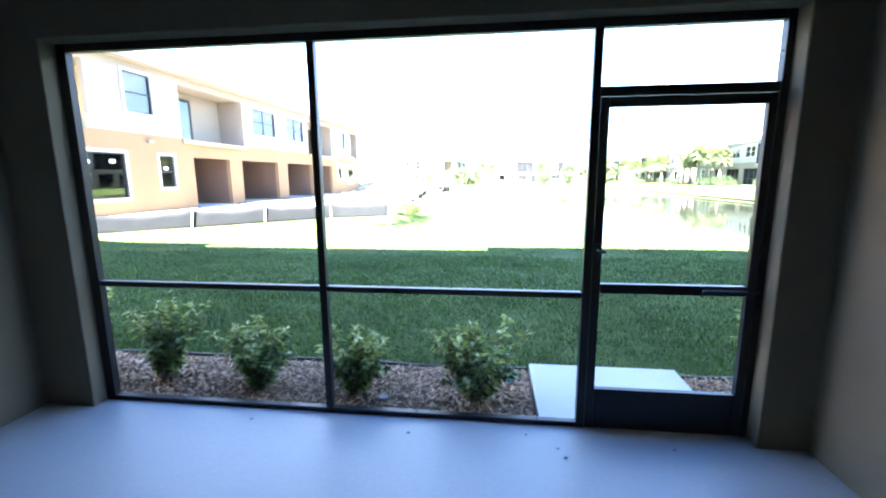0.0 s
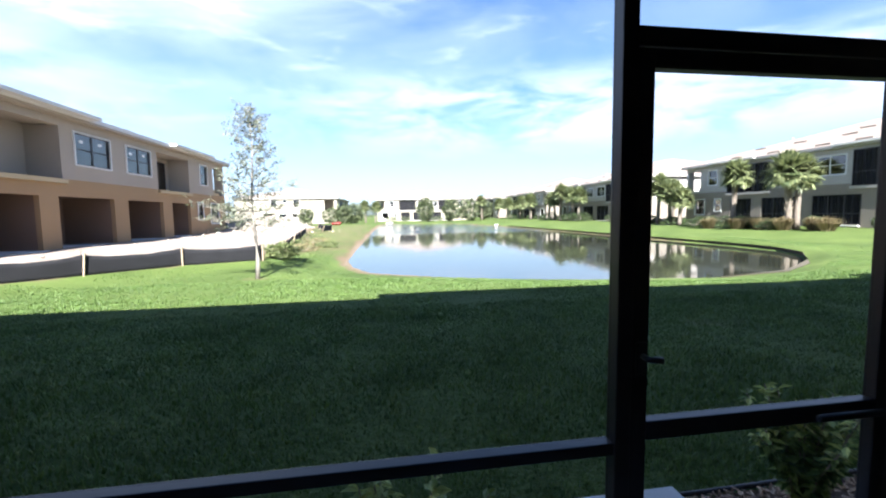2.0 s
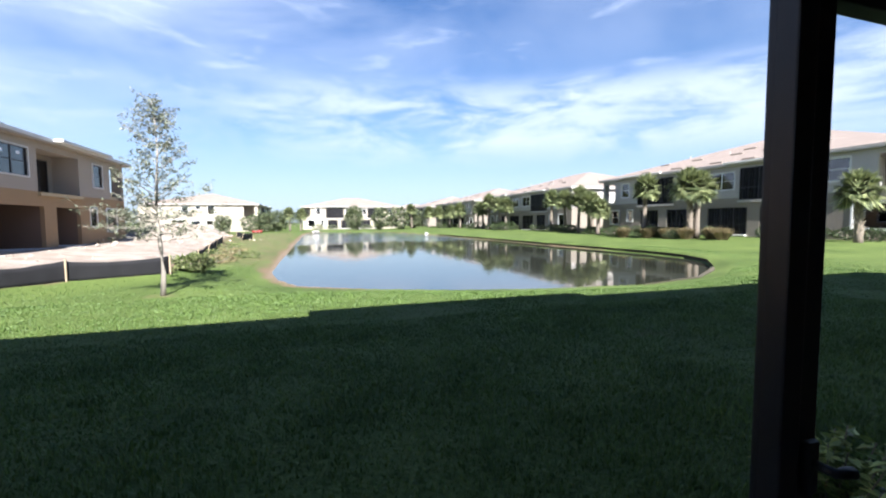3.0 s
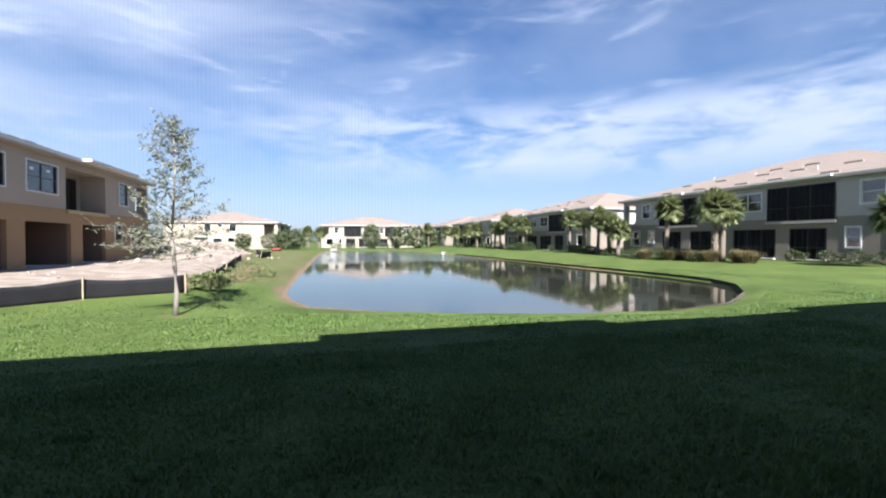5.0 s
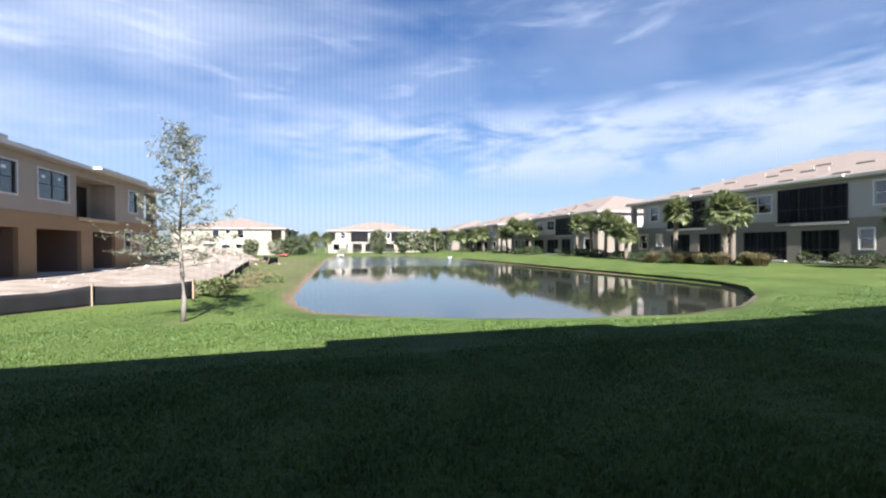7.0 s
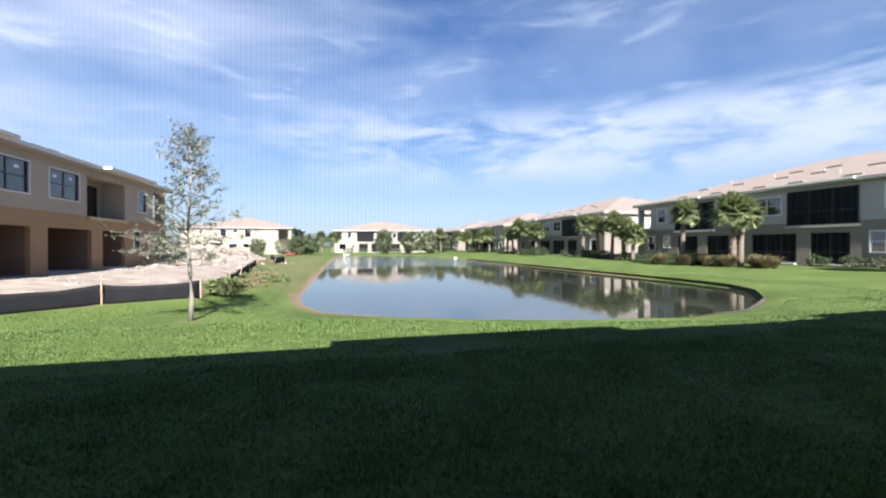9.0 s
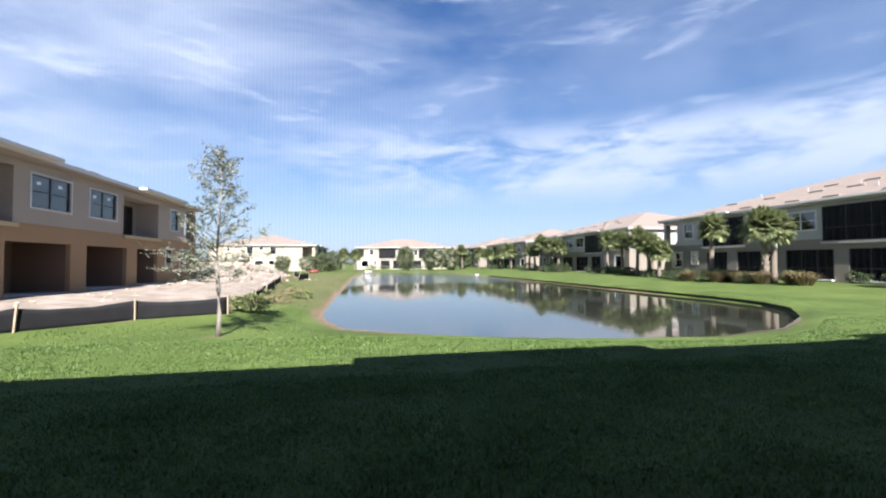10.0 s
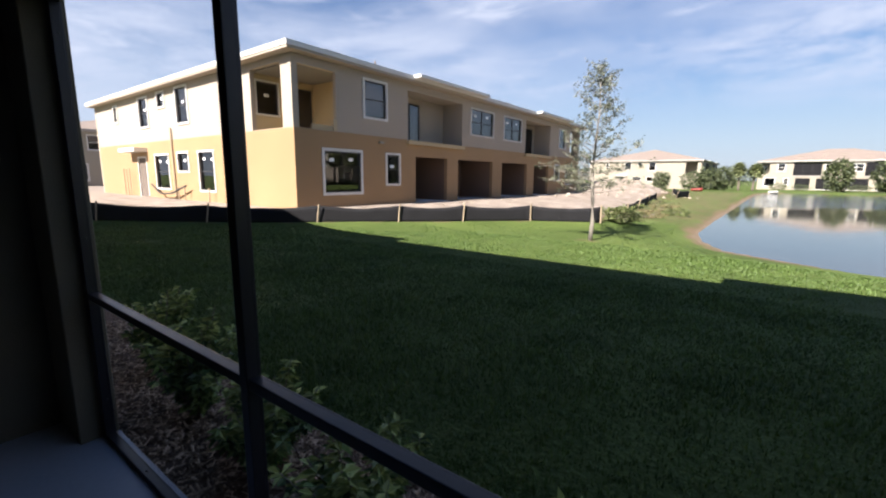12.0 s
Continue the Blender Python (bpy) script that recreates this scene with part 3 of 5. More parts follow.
def build_own_house():
    """The house above and around the lanai, which shades the lawn."""
    r = root("own_house", (0, -6, 0), "two storey stucco house whose lanai opens on the lawn", "house", kind="structure")
    bm = bmesh.new()
    panel(bm, -19, 24, -0.3, 6.4, [(XL - 0.2, XR + 0.2, -0.3, CEIL)], Y1 + 0.0, Y2 - 0.004)
    part("wall", bm, M_HOUSE, r)
    for a, b, c, e in ((-19, -18.8, -12, Y1 - 0.01), (23.8, 24, -12, Y1 - 0.01), (-19, 24, -12.2, -12.01)):
        bm = bmesh.new()
        box(bm, a, b, c, e, -0.3, 6.4)
        part("wall", bm, M_HOUSE, r)
    bm = bmesh.new()
    o = 0.48
    x0, x1, y0, y1 = -19 - o, 24 + o, -12.2 - o, Y2 + o
    vs = [bm.verts.new(p) for p in ((x0, y0, 6.42), (x1, y0, 6.42), (x1, y1, 6.42), (x0, y1, 6.42), (x0, y0, 6.62), (x1, y0, 6.62), (x1, y1, 6.62), (x0, y1, 6.62), (-11, -4.8, 8.4), (16, -4.8, 8.4))]
    for q in ((0, 1, 2, 3), (0, 1, 5, 4), (1, 2, 6, 5), (2, 3, 7, 6), (3, 0, 4, 7), (4, 5, 9, 8), (5, 6, 9), (6, 7, 8, 9), (7, 4, 8)):
        bm.faces.new([vs[i] for i in q])
    part("roof", bm, M_TILE, r)
    for a, b in ((-0.8, 6.1), (-15.85, -8.95), (12.55, 18.55)):
        bm = bmesh.new()
        box(bm, a, b, Y2 + o + 0.002, Y2 + o + 0.56, 6.45, 6.64)
        part("balcony_roof", bm, M_WHITE, r)


build_own_house()

# ---- two storey houses round the pond ----


def window(parent, f, a0, a1, z0, z1, bars="h", trim=0.10, sticker=False, pane_mat=None, blind=False):
    """A window in a wall; f takes (along, inward, up)."""
    bm = bmesh.new()
    panel(bm, a0 - trim, a1 + trim, z0 - trim, z1 + trim, [(a0, a1, z0, z1)], -0.035, 0.06, f)
    w = part("window", bm, M_WHITE, parent, "white stucco trimmed window")
    bm = bmesh.new()
    zm, am = (z0 + z1) / 2, (a0 + a1) / 2
    cols = [(a0 + 0.05, am - 0.04), (am + 0.04, a1 - 0.05)] if "v" in bars else [(a0 + 0.05, a1 - 0.05)]
    rows = [(z0 + 0.05, zm - 0.025), (zm + 0.025, z1 - 0.05)] if "h" in bars else [(z0 + 0.05, z1 - 0.05)]
    panel(bm, a0, a1, z0, z1, [(*c, *q) for c in cols for q in rows], 0.05, 0.12, f)
    part("frame", bm, M_WHITE if blind else M_DARKFRAME, w, "white frame" if blind else "dark bronze frame")
    bm = bmesh.new()
    box(bm, a0 + 0.04, a1 - 0.04, 0.085, 0.09, z0 + 0.04, z1 - 0.04, f)
    part("pane", bm, pane_mat or M_GLASS, w, "dark window glass")
    if blind:
        bm = bmesh.new()
        for k in range(9):
            zb = z1 - 0.06 - (z1 - z0) * 0.05 * k
            box(bm, a0 + 0.05, a1 - 0.05, 0.13, 0.15, zb - (z1 - z0) * 0.046, zb, f)
        part("blind", bm, M_WHITE, w, "half-drawn white slat blind")
    if sticker:
        spots = [(am, 0.6 * z1 + 0.4 * z0)] if a1 - a0 < 1.4 else [(a0 + (a1 - a0) * 0.22, z1 - 0.38), (a0 + (a1 - a0) * 0.75, z1 - 0.34)]
        for a, z in spots:
            bm = bmesh.new()
            box(bm, a - 0.13, a + 0.13, 0.078, 0.081, z - 0.07, z + 0.07, f)
            part("sticker", bm, M_STICKER, w, "white paper label on the glass")
    return w


GL = [(7.05, 9.70), (10.74, 14.49), (15.66, 19.21), (20.32, 22.81)]
BAL = [(6.50, 11.10), (18.85, 22.90)]
LEN, DEEP, EAVE = 29.0, 24.5, 6.10


def town_house(place, f, low, high, roofm, finished, label, group, stickers=False, light=False, slope=0.34):
    """f maps (along the front, inward, up from the pad) into the world."""
    r = root("town_house", place, label, "house", group)
    z_mid = 3.27
    bal = [(6.5, 11.45), (18.4, 23.2)] if finished else BAL
    sill, head = (3.06, 5.85) if finished else (3.26, 5.75)
    lows = [(a, b, 0.0, 2.43) for a, b in GL] + [(1.38, 3.34, 0.63, 2.43), (5.0, 5.82, 1.0, 2.43), (24.0, 24.8, 1.22, 2.5), (26.2, 27.6, 0.85, 2.5)]
    highs = [(a, b, max(sill, z_mid), head) for a, b in bal] + [(3.65, 4.97, 4.11, 5.73), (11.98, 14.42, 4.05, 5.6), (15.8, 18.1, 4.05, 5.6), (24.6, 25.8, 4.05, 5.64), (0.28, 2.10, z_mid + 0.02, 5.75), (26.9, 28.72, z_mid + 0.02, 5.75)]
    bm = bmesh.new()
    panel(bm, 0, LEN, -0.5, z_mid, lows, 0.0, 0.22, f)
    part("lower_wall", bm, low, r)
    bm = bmesh.new()
    panel(bm, 0, LEN, z_mid, EAVE, highs, 0.0 if light else 0.02, 0.22, f)
    part("upper_wall", bm, high, r)

    # end walls, with the corner porch open on the near one
    elow = [(15.7, 17.2, -0.1, 2.45), (12.35, 14.25, 0.55, 2.45), (9.75, 11.05, 1.55, 2.5), (6.9, 8.5, 0.55, 2.5)]
    ehigh = [(20.05, 20.6, 4.8, 5.8), (14.75, 16.1, 4.2, 5.85), (12.3, 13.2, 5.15, 5.9), (9.35, 10.7, 4.1, 5.9), (0.76, 3.1, z_mid + 0.02, 5.85)]

    def g(a, b, z):
        return f(b, a, z)

    def gfar(a, b, z):
        return f(LEN - b, a, z)

    for fn, hl, hh in ((g, elow, ehigh), (gfar, [], [(0.76, 3.1, z_mid + 0.02, 5.85)])):
        bm = bmesh.new()
        panel(bm, 0.222, DEEP, -0.5, z_mid, hl, 0.0, 0.22, fn)
        part("lower_wall", bm, low, r)
        bm = bmesh.new()
        panel(bm, 0.222, DEEP, z_mid, EAVE, hh, 0.02, 0.22, fn)
        part("upper_wall", bm, high, r)
    bm = bmesh.new()
    box(bm, 0, LEN, DEEP + 0.002, DEEP + 0.2, -0.5, EAVE, f)
    part("back_wall", bm, high, r)

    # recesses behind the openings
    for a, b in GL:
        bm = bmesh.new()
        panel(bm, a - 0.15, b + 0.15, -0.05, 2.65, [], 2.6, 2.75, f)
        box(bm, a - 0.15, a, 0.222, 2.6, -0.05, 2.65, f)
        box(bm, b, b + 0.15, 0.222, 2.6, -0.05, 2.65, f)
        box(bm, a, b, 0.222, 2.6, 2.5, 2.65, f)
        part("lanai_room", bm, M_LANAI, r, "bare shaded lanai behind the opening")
        bm = bmesh.new()
        box(bm, a, b, -0.25, 2.6, -0.12, -0.002, f)
        part("lanai_floor", bm, M_SLAB, r, "pale concrete lanai slab")
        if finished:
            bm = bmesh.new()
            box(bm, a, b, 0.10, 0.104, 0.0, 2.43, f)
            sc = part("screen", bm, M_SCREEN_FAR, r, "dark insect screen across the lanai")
            bm = bmesh.new()
            n = 3 if b - a > 3 else 2
            w = (b - a - 0.05) / n
            panel(bm, a, b, 0.0, 2.43, [(a + w * k + 0.05, a + w * (k + 1), p, q) for k in range(n) for p, q in ((0.05, 0.88), (0.93, 2.38))], 0.07, 0.13, f)
            part("frame", bm, M_DARKFRAME, sc)
    for i, (a, b) in enumerate(bal):
        bm = bmesh.new()
        box(bm, a - 0.1, b + 0.1, -0.16, -0.002, sill - 0.22, sill - 0.02, f)
        part("balcony_slab", bm, M_PORCH_LIT if not finished else M_PALE, r, "balcony slab edge")
        bm = bmesh.new()
        box(bm, a - 0.15, b + 0.15, 0.222, 1.7, 3.08, 3.27, f)
        box(bm, a - 0.15, a, 0.222, 1.5, 3.27, 5.9, f)
        box(bm, b, b + 0.15, 0.222, 1.5, 3.27, 5.9, f)
        d0 = a + (0.9, 2.1)[i]
        panel(bm, a - 0.15, b + 0.15, 3.27, 5.9, [(d0, d0 + 1.6, 3.39, 5.5)], 1.5, 1.7, f)
        box(bm, a, b, 0.222, 1.5, 5.78, 5.9, f)
        part("balcony_recess", bm, high, r)
        bm = bmesh.new()
        panel(bm, d0, d0 + 1.6, 3.39, 5.5, [(d0 + 0.06, d0 + 0.77, 3.45, 5.44), (d0 + 0.83, d0 + 1.54, 3.45, 5.44)], 1.52, 1.6, f)
        dr = part("sliding_door", bm, M_DARKFRAME, r, "dark framed glass sliding door")
        bm = bmesh.new()
        box(bm, d0 + 0.04, d0 + 1.56, 1.555, 1.56, 3.43, 5.46, f)
        part("pane", bm, M_GLASS, dr)
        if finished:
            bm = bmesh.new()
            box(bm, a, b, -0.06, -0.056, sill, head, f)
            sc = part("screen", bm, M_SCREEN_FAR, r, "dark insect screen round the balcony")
            bm = bmesh.new()
            w = (b - a - 0.05) / 3
            panel(bm, a, b, sill, head, [(a + w * k + 0.05, a + w * (k + 1), p, q) for k in range(3) for p, q in ((sill + 0.05, 4.1), (4.15, head - 0.05))], -0.09, -0.03, f)
            part("frame", bm, M_DARKFRAME, sc)
        # the eave steps forward over the balcony
        bm = bmesh.new()
        a2, b2 = (6.45, 12.6) if i == 0 else (19.6, 25.4)
        box(bm, a2, b2, -0.92 if not finished else -0.75, -0.466, EAVE + 0.17, EAVE + 0.32, f)
        part("balcony_roof", bm, M_WHITE, r, "white fascia stepping forward over the balcony")

    # corner porches
    for fn in (f, lambda u, v, z: f(LEN - u, v, z)):
        bm = bmesh.new()
        box(bm, 0.222, 3.3, 0.222, 3.3, z_mid - 0.2, z_mid - 0.002, fn)
        panel(bm, 0.222, 3.3, z_mid, EAVE, [(0.4, 1.4, 4.1, 5.5), (2.3, 3.2, z_mid + 0.02, 5.5)], 3.3, 3.5, fn)
        box(bm, 3.3, 3.5, 0.222, 3.5, z_mid, EAVE, fn)
        part("porch_room", bm, M_PORCH_LIT if not finished else high, r, "open corner balcony room")
        bm = bmesh.new()
        panel(bm, 2.3, 3.2, z_mid + 0.02, 5.5, [(2.36, 3.14, z_mid + 0.08, 5.44)], 3.32, 3.4, fn)
        dr = part("porch_door", bm, M_DARKFRAME, r, "dark framed balcony door")
        bm = bmesh.new()
        box(bm, 2.34, 3.16, 3.355, 3.36, z_mid + 0.05, 5.46, fn)
        part("pane", bm, M_GLASS, dr)
        window(r, lambda a, b, z: fn(a, 3.3 + b, z), 0.4, 1.4, 4.1, 5.5, "", 0.07, stickers)
        bm = bmesh.new()
        box(bm, 1.92, 2.098, 0.0, 0.22, z_mid + 0.02, 3.80, fn)
        box(bm, 0.9, 1.919, 0.06, 0.18, z_mid + 0.02, 3.50, fn)
        # on the unfinished house, sunlight is put into the stub and strip colour
        part("parapet", bm, M_PORCH_LIT if stickers else high, r, "low pale parapet stub")

    # windows
    window(r, f, 1.38, 3.34, 0.63, 2.43, "", 0.12, stickers, blind=finished)
    window(r, f, 5.0, 5.82, 1.0, 2.43, "h", 0.10, stickers, blind=finished)
    window(r, f, 24.0, 24.8, 1.22, 2.5, "h", 0.10, blind=finished)
    window(r, f, 26.2, 27.6, 0.85, 2.5, "h", 0.10, blind=finished)
    window(r, f, 3.65, 4.97, 4.11, 5.73, "h", 0.10, blind=finished)
    window(r, f, 11.98, 14.42, 4.05, 5.6, "vh", 0.07, stickers, blind=finished)
    window(r, f, 15.8, 18.1, 4.05, 5.6, "vh", 0.07, stickers, blind=finished)
    window(r, f, 24.6, 25.8, 4.05, 5.64, "h", 0.08, blind=finished)
    for a0, a1, z0, z1 in elow[1:] + ehigh[:4]:
        window(r, g, a0, a1, z0, z1, "h" if z1 - z0 > 1.2 else "", 0.09, stickers)
    a0, a1, z0, z1 = elow[0]
    bm = bmesh.new()
    panel(bm, a0, a1, z0, z1, [(a0 + 0.09, a1 - 0.09, z0, z1 - 0.09)], 0.0, 0.14, g)
    dr = part("front_door", bm, M_WHITE, r, "white framed brown side door")
    bm = bmesh.new()
    box(bm, a0 + 0.09, a1 - 0.09, 0.08, 0.13, z0, z1 - 0.09, g)
    part("leaf", bm, M_FELT, dr)
    bm = bmesh.new()
    box(bm, 15.4, 18.2, -0.7, -0.002, 2.72, 2.95, g)
    part("door_canopy", bm, M_WHITE, r, "flat white canopy over the side door")

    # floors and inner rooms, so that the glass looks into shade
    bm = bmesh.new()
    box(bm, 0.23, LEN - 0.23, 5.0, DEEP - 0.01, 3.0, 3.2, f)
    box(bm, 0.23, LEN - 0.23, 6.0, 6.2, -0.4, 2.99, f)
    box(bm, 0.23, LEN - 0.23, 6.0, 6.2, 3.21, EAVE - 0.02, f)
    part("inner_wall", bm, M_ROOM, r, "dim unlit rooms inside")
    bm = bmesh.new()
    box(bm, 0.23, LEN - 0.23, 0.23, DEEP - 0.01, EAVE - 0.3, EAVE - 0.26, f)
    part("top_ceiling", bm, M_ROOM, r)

    # roof
    o, e0, e1 = 0.43, EAVE + 0.10, EAVE + 0.29
    bm = bmesh.new()
    box(bm, -o, LEN + o, -o, DEEP + o, EAVE + 0.001, e0 - 0.001, f)
    part("soffit", bm, M_GREIGE if not finished else M_PALE, r, "pale boxed soffit")
    bm = bmesh.new()
    ring(bm, -o - 0.03, LEN + o + 0.03, -o - 0.03, DEEP + o + 0.03, 0.16, e0, e1, lambda a, b, z: f(a, z, b))
    part("fascia", bm, M_PALE if finished else M_WHITE, r, "pale roof edge")
    bm = bmesh.new()
    h = slope * (DEEP / 2 + o)
    pts = [(-o, -o, e1), (LEN + o, -o, e1), (LEN + o, DEEP + o, e1), (-o, DEEP + o, e1), (DEEP / 2, DEEP / 2, e1 + h), (LEN - DEEP / 2, DEEP / 2, e1 + h)]
    vs = [bm.verts.new(f(*p)) for p in pts]
    for q in ((0, 1, 5, 4), (1, 2, 5), (2, 3, 4, 5), (3, 0, 4), (0, 3, 2, 1)):
        bm.faces.new([vs[i] for i in q])
    rf = part("roof", bm, roofm, r, "low hip roof")
    if finished:
        for u, v in ((18.4, 0.35), (19.0, 4.0), (14.0, 0.35), (14.7, 4.0), (11.0, 0.35), (15.1, 6.4), (11.6, 3.9), (11.9, 6.3), (7.1, 0.4), (7.6, 4.0), (22.5, 0.4), (23.0, 3.8)):
            z = e1 + slope * (v + o) + 0.02
            bm = bmesh.new()
            box(bm, u - 0.6, u + 0.6, v - 0.15, v + 0.15, z - 0.12, z + 0.08, f)
            part("roof_vent", bm, M_TAUPE, rf, "low brown ridge vent")
        for u, v in ((9.2, 2.4), (11.6, 4.4), (16.2, 5.0), (21.6, 6)):
            z = e1 + slope * (v + o)
            bm = bmesh.new()
            tube(bm, [f(u, v, z - 0.1), f(u, v, z + 0.35)], [0.06, 0.06], 8)
            part("vent_pipe", bm, M_PALE, rf)
    else:
        for u, v in ((2.6, 1.0), (3.6, 1.2), (8.3, 0.7), (9.3, 1.0), (12.9, 0.8), (16.3, 1.0), (17.1, 0.8), (21.0, 1.6), (26.0, 1.0)):
            z = e1 + slope * (v + o)
            bm = bmesh.new()
            for k in range(2):
                box(bm, u - 0.45 + 0.03 * k, u + 0.45 - 0.02 * k, v - 0.2, v + 0.2, z - 0.1 + 0.09 * k, z - 0.02 + 0.09 * k, f)
            part("tile_stack", bm, M_FELT, rf, "stack of dark roof tiles waiting to be laid")
        bm = bmesh.new()
        tube(bm, [f(4.6, 0.3, e1), f(4.6, 0.3, e1 + 0.4)], [0.035, 0.035], 8)
        part("vent_pipe", bm, M_FELT, rf)
        # lamp box, downpipe and stubs of pipework
        bm = bmesh.new()
        box(bm, 4.45, 4.75, -0.12, -0.002, 2.92, 3.04, f, 0.02)
        part("wall_lamp", bm, M_CREAM, r, "small wall lamp")
        bm = bmesh.new()
        tube(bm, [g(11.55, -0.06, 0.05), g(11.6, -0.06, 3.9)], [0.05, 0.05], 8)
        part("conduit", bm, M_STAKE, r, "upright conduit on the end wall")
        bm = bmesh.new()
        tube(bm, [g(14.3, -0.3, 0.75), g(13.0, -0.35, 0.25), g(11.4, -0.35, 0.3), g(9.6, -0.3, 0.75)], [0.05] * 4, 6)
        part("cable", bm, M_EDGE, r, "slack black cable by the end wall")
        for a in (23.3, 23.9):
            bm = bmesh.new()
            tube(bm, [f(a, -0.7, -0.2), f(a, -0.7, 0.32)], [0.06, 0.055], 8)
            part("pipe_stub", bm, M_STAKE, r, "short pipe stub standing out of the sand")
        for a in (17.9, 18.4, 18.9, 10.6, 9.8, 7.0):
            bm = bmesh.new()
            tube(bm, [g(a, -0.3, -0.2), g(a, -0.3, 1.7 if a > 17 else 0.7)], [0.035, 0.035], 6)
            part("pipe_stub", bm, M_STAKE, r)
    return r


LD = Vector((math.sin(radians(1.2)), math.cos(radians(1.2)), 0))
LC = Vector((-15.008, 12.316, 0.22))
town_house(LC, lambda u, v, z: LC + LD * (u * (1.027 + 0.0024 * u) if u > 0.5 else u) + Vector((-1, 0.012, 0)) * v + Vector((0, 0, z)), M_TAN, M_GREIGE, M_FELT, False,
           "two storey tan and greige stucco house under construction", "houses round the pond", True, slope=0.265)
for cx, cy, pad, yaw in ((36.8, 17.87, 0.27, -0.015), (37.0, 54.4, 0.15, 0.0), (37.2, 91.0, 0.05, 0.0), (37.2, 127.6, 0.0, 0.0)):
    RC = Vector((cx, cy, pad))
    town_house(RC, lambda u, v, z, RC=RC, yaw=yaw: RC + Vector((v + yaw * u, u - yaw * v, z)), M_TAUPE, M_PALE, M_TILE, True,
               "two storey pale grey and taupe stucco house with dark screens", "houses round the pond", light=True, slope=0.30)
for cx, cy, pad, turn in ((0.1, 130.0, -0.2, -4.0), (-10.1, 112.0, -0.3, 88.0), (31.0, 172.0, -0.3, -4.0), (-62.0, 14.0, 0.2, 90.0)):
    RC = Vector((cx, cy, pad))
    ct, stn = math.cos(radians(turn)), math.sin(radians(turn))
    town_house(RC, lambda u, v, z, RC=RC, ct=ct, stn=stn: RC + Vector((ct * u - stn * v, stn * u + ct * v, z)), M_CREAM, M_CREAM, M_TILE, True,
               "far cream stucco two storey house with pink tile roof", "houses round the pond", light=True, slope=0.25)


# ---- silt fence ----


def silt_fence(pts, h, label):
    r = root("silt_fence", (*pts[0], float(ground_z(*pts[0]))), label, "fence", "silt fences")
    bm = bmesh.new()
    prev = None
    stakes = []
    for (ax, ay), (bx, by) in zip(pts, pts[1:]):
        n = 8
        for k in range(n + (1 if (bx, by) == tuple(pts[-1]) else 0)):
            s = k / n
            x, y = ax + (bx - ax) * s, ay + (by - ay) * s
            z = float(ground_z(x, y))
            sag = 0.10 * math.sin(math.pi * s) + random.uniform(-0.015, 0.015)
            off = 0.03 * math.sin(s * 9 + ax)
            col = [bm.verts.new((x + off * q, y + off * q, z - 0.05 + (h + 0.05 - sag) * q)) for q in (0, 0.25, 0.5, 0.75, 1)]
            if prev:
                for i in range(4):
                    bm.faces.new((prev[i], col[i], col[i + 1], prev[i + 1]))
            prev = col
        stakes.append((ax, ay))
    stakes.append(pts[-1])
    fab = part("fabric", bm, M_FENCE, r, "sagging black fabric", True)
    sol = fab.modifiers.new("thick", "SOLIDIFY")
    sol.thickness = 0.012
    for x, y in stakes:
        z = float(ground_z(x, y))
        lx, ly = random.uniform(-0.1, 0.34), random.uniform(-0.1, 0.1)
        bm = bmesh.new()
        box(bm, -0.022, 0.022, -0.022, 0.022, -0.1, h + 0.07, lambda u, v, q: Vector((x + u + lx * q + 0.04, y + v + ly * q - 0.05, z + q)))
        part("stake", bm, M_STAKE, r, "pale wooden stake")


silt_fence(FENCE, 0.62, "sagging black silt fence on pale wooden stakes")
silt_fence([(-4.9, 23.5), (-5.3, 28.0), (-6.2, 36.0), (-6.9, 43.0)], 0.6, "black silt fence along the sandy site edge")
silt_fence([(-6.0, 47.5), (-5.5, 53.0), (-7.5, 56.0)], 0.7, "short black silt fence by the sand heap")

# ---- leaves, shrubs, trees ----


def leaf_cloud(pts, dirs, length, width, fold=0.25):
    """Many separate pointed leaves, each of four corners, bent along the middle."""
    n = len(pts)
    d = dirs / (np.linalg.norm(dirs, axis=1, keepdims=True) + 1e-9)
    up = np.random.normal(0, 1, (n, 3)) * 0.5 + (0, 0, 1)
    side = np.cross(d, up)
    side /= np.linalg.norm(side, axis=1, keepdims=True) + 1e-9
    nor = np.cross(side, d)
    L = (length * np.random.uniform(0.65, 1.25, n))[:, None]
    W = (width * np.random.uniform(0.7, 1.2, n))[:, None]
    tip = pts + d * L - nor * L * fold
    mid = pts + d * L * 0.5 + nor * L * 0.05
    v = np.stack([pts, mid + side * W, tip, mid - side * W], 1).reshape(-1, 3)
    i = np.arange(n) * 4
    fcs = np.concatenate([np.stack([i, i + 1, i + 2], -1), np.stack([i, i + 2, i + 3], -1)])
    return v, fcs


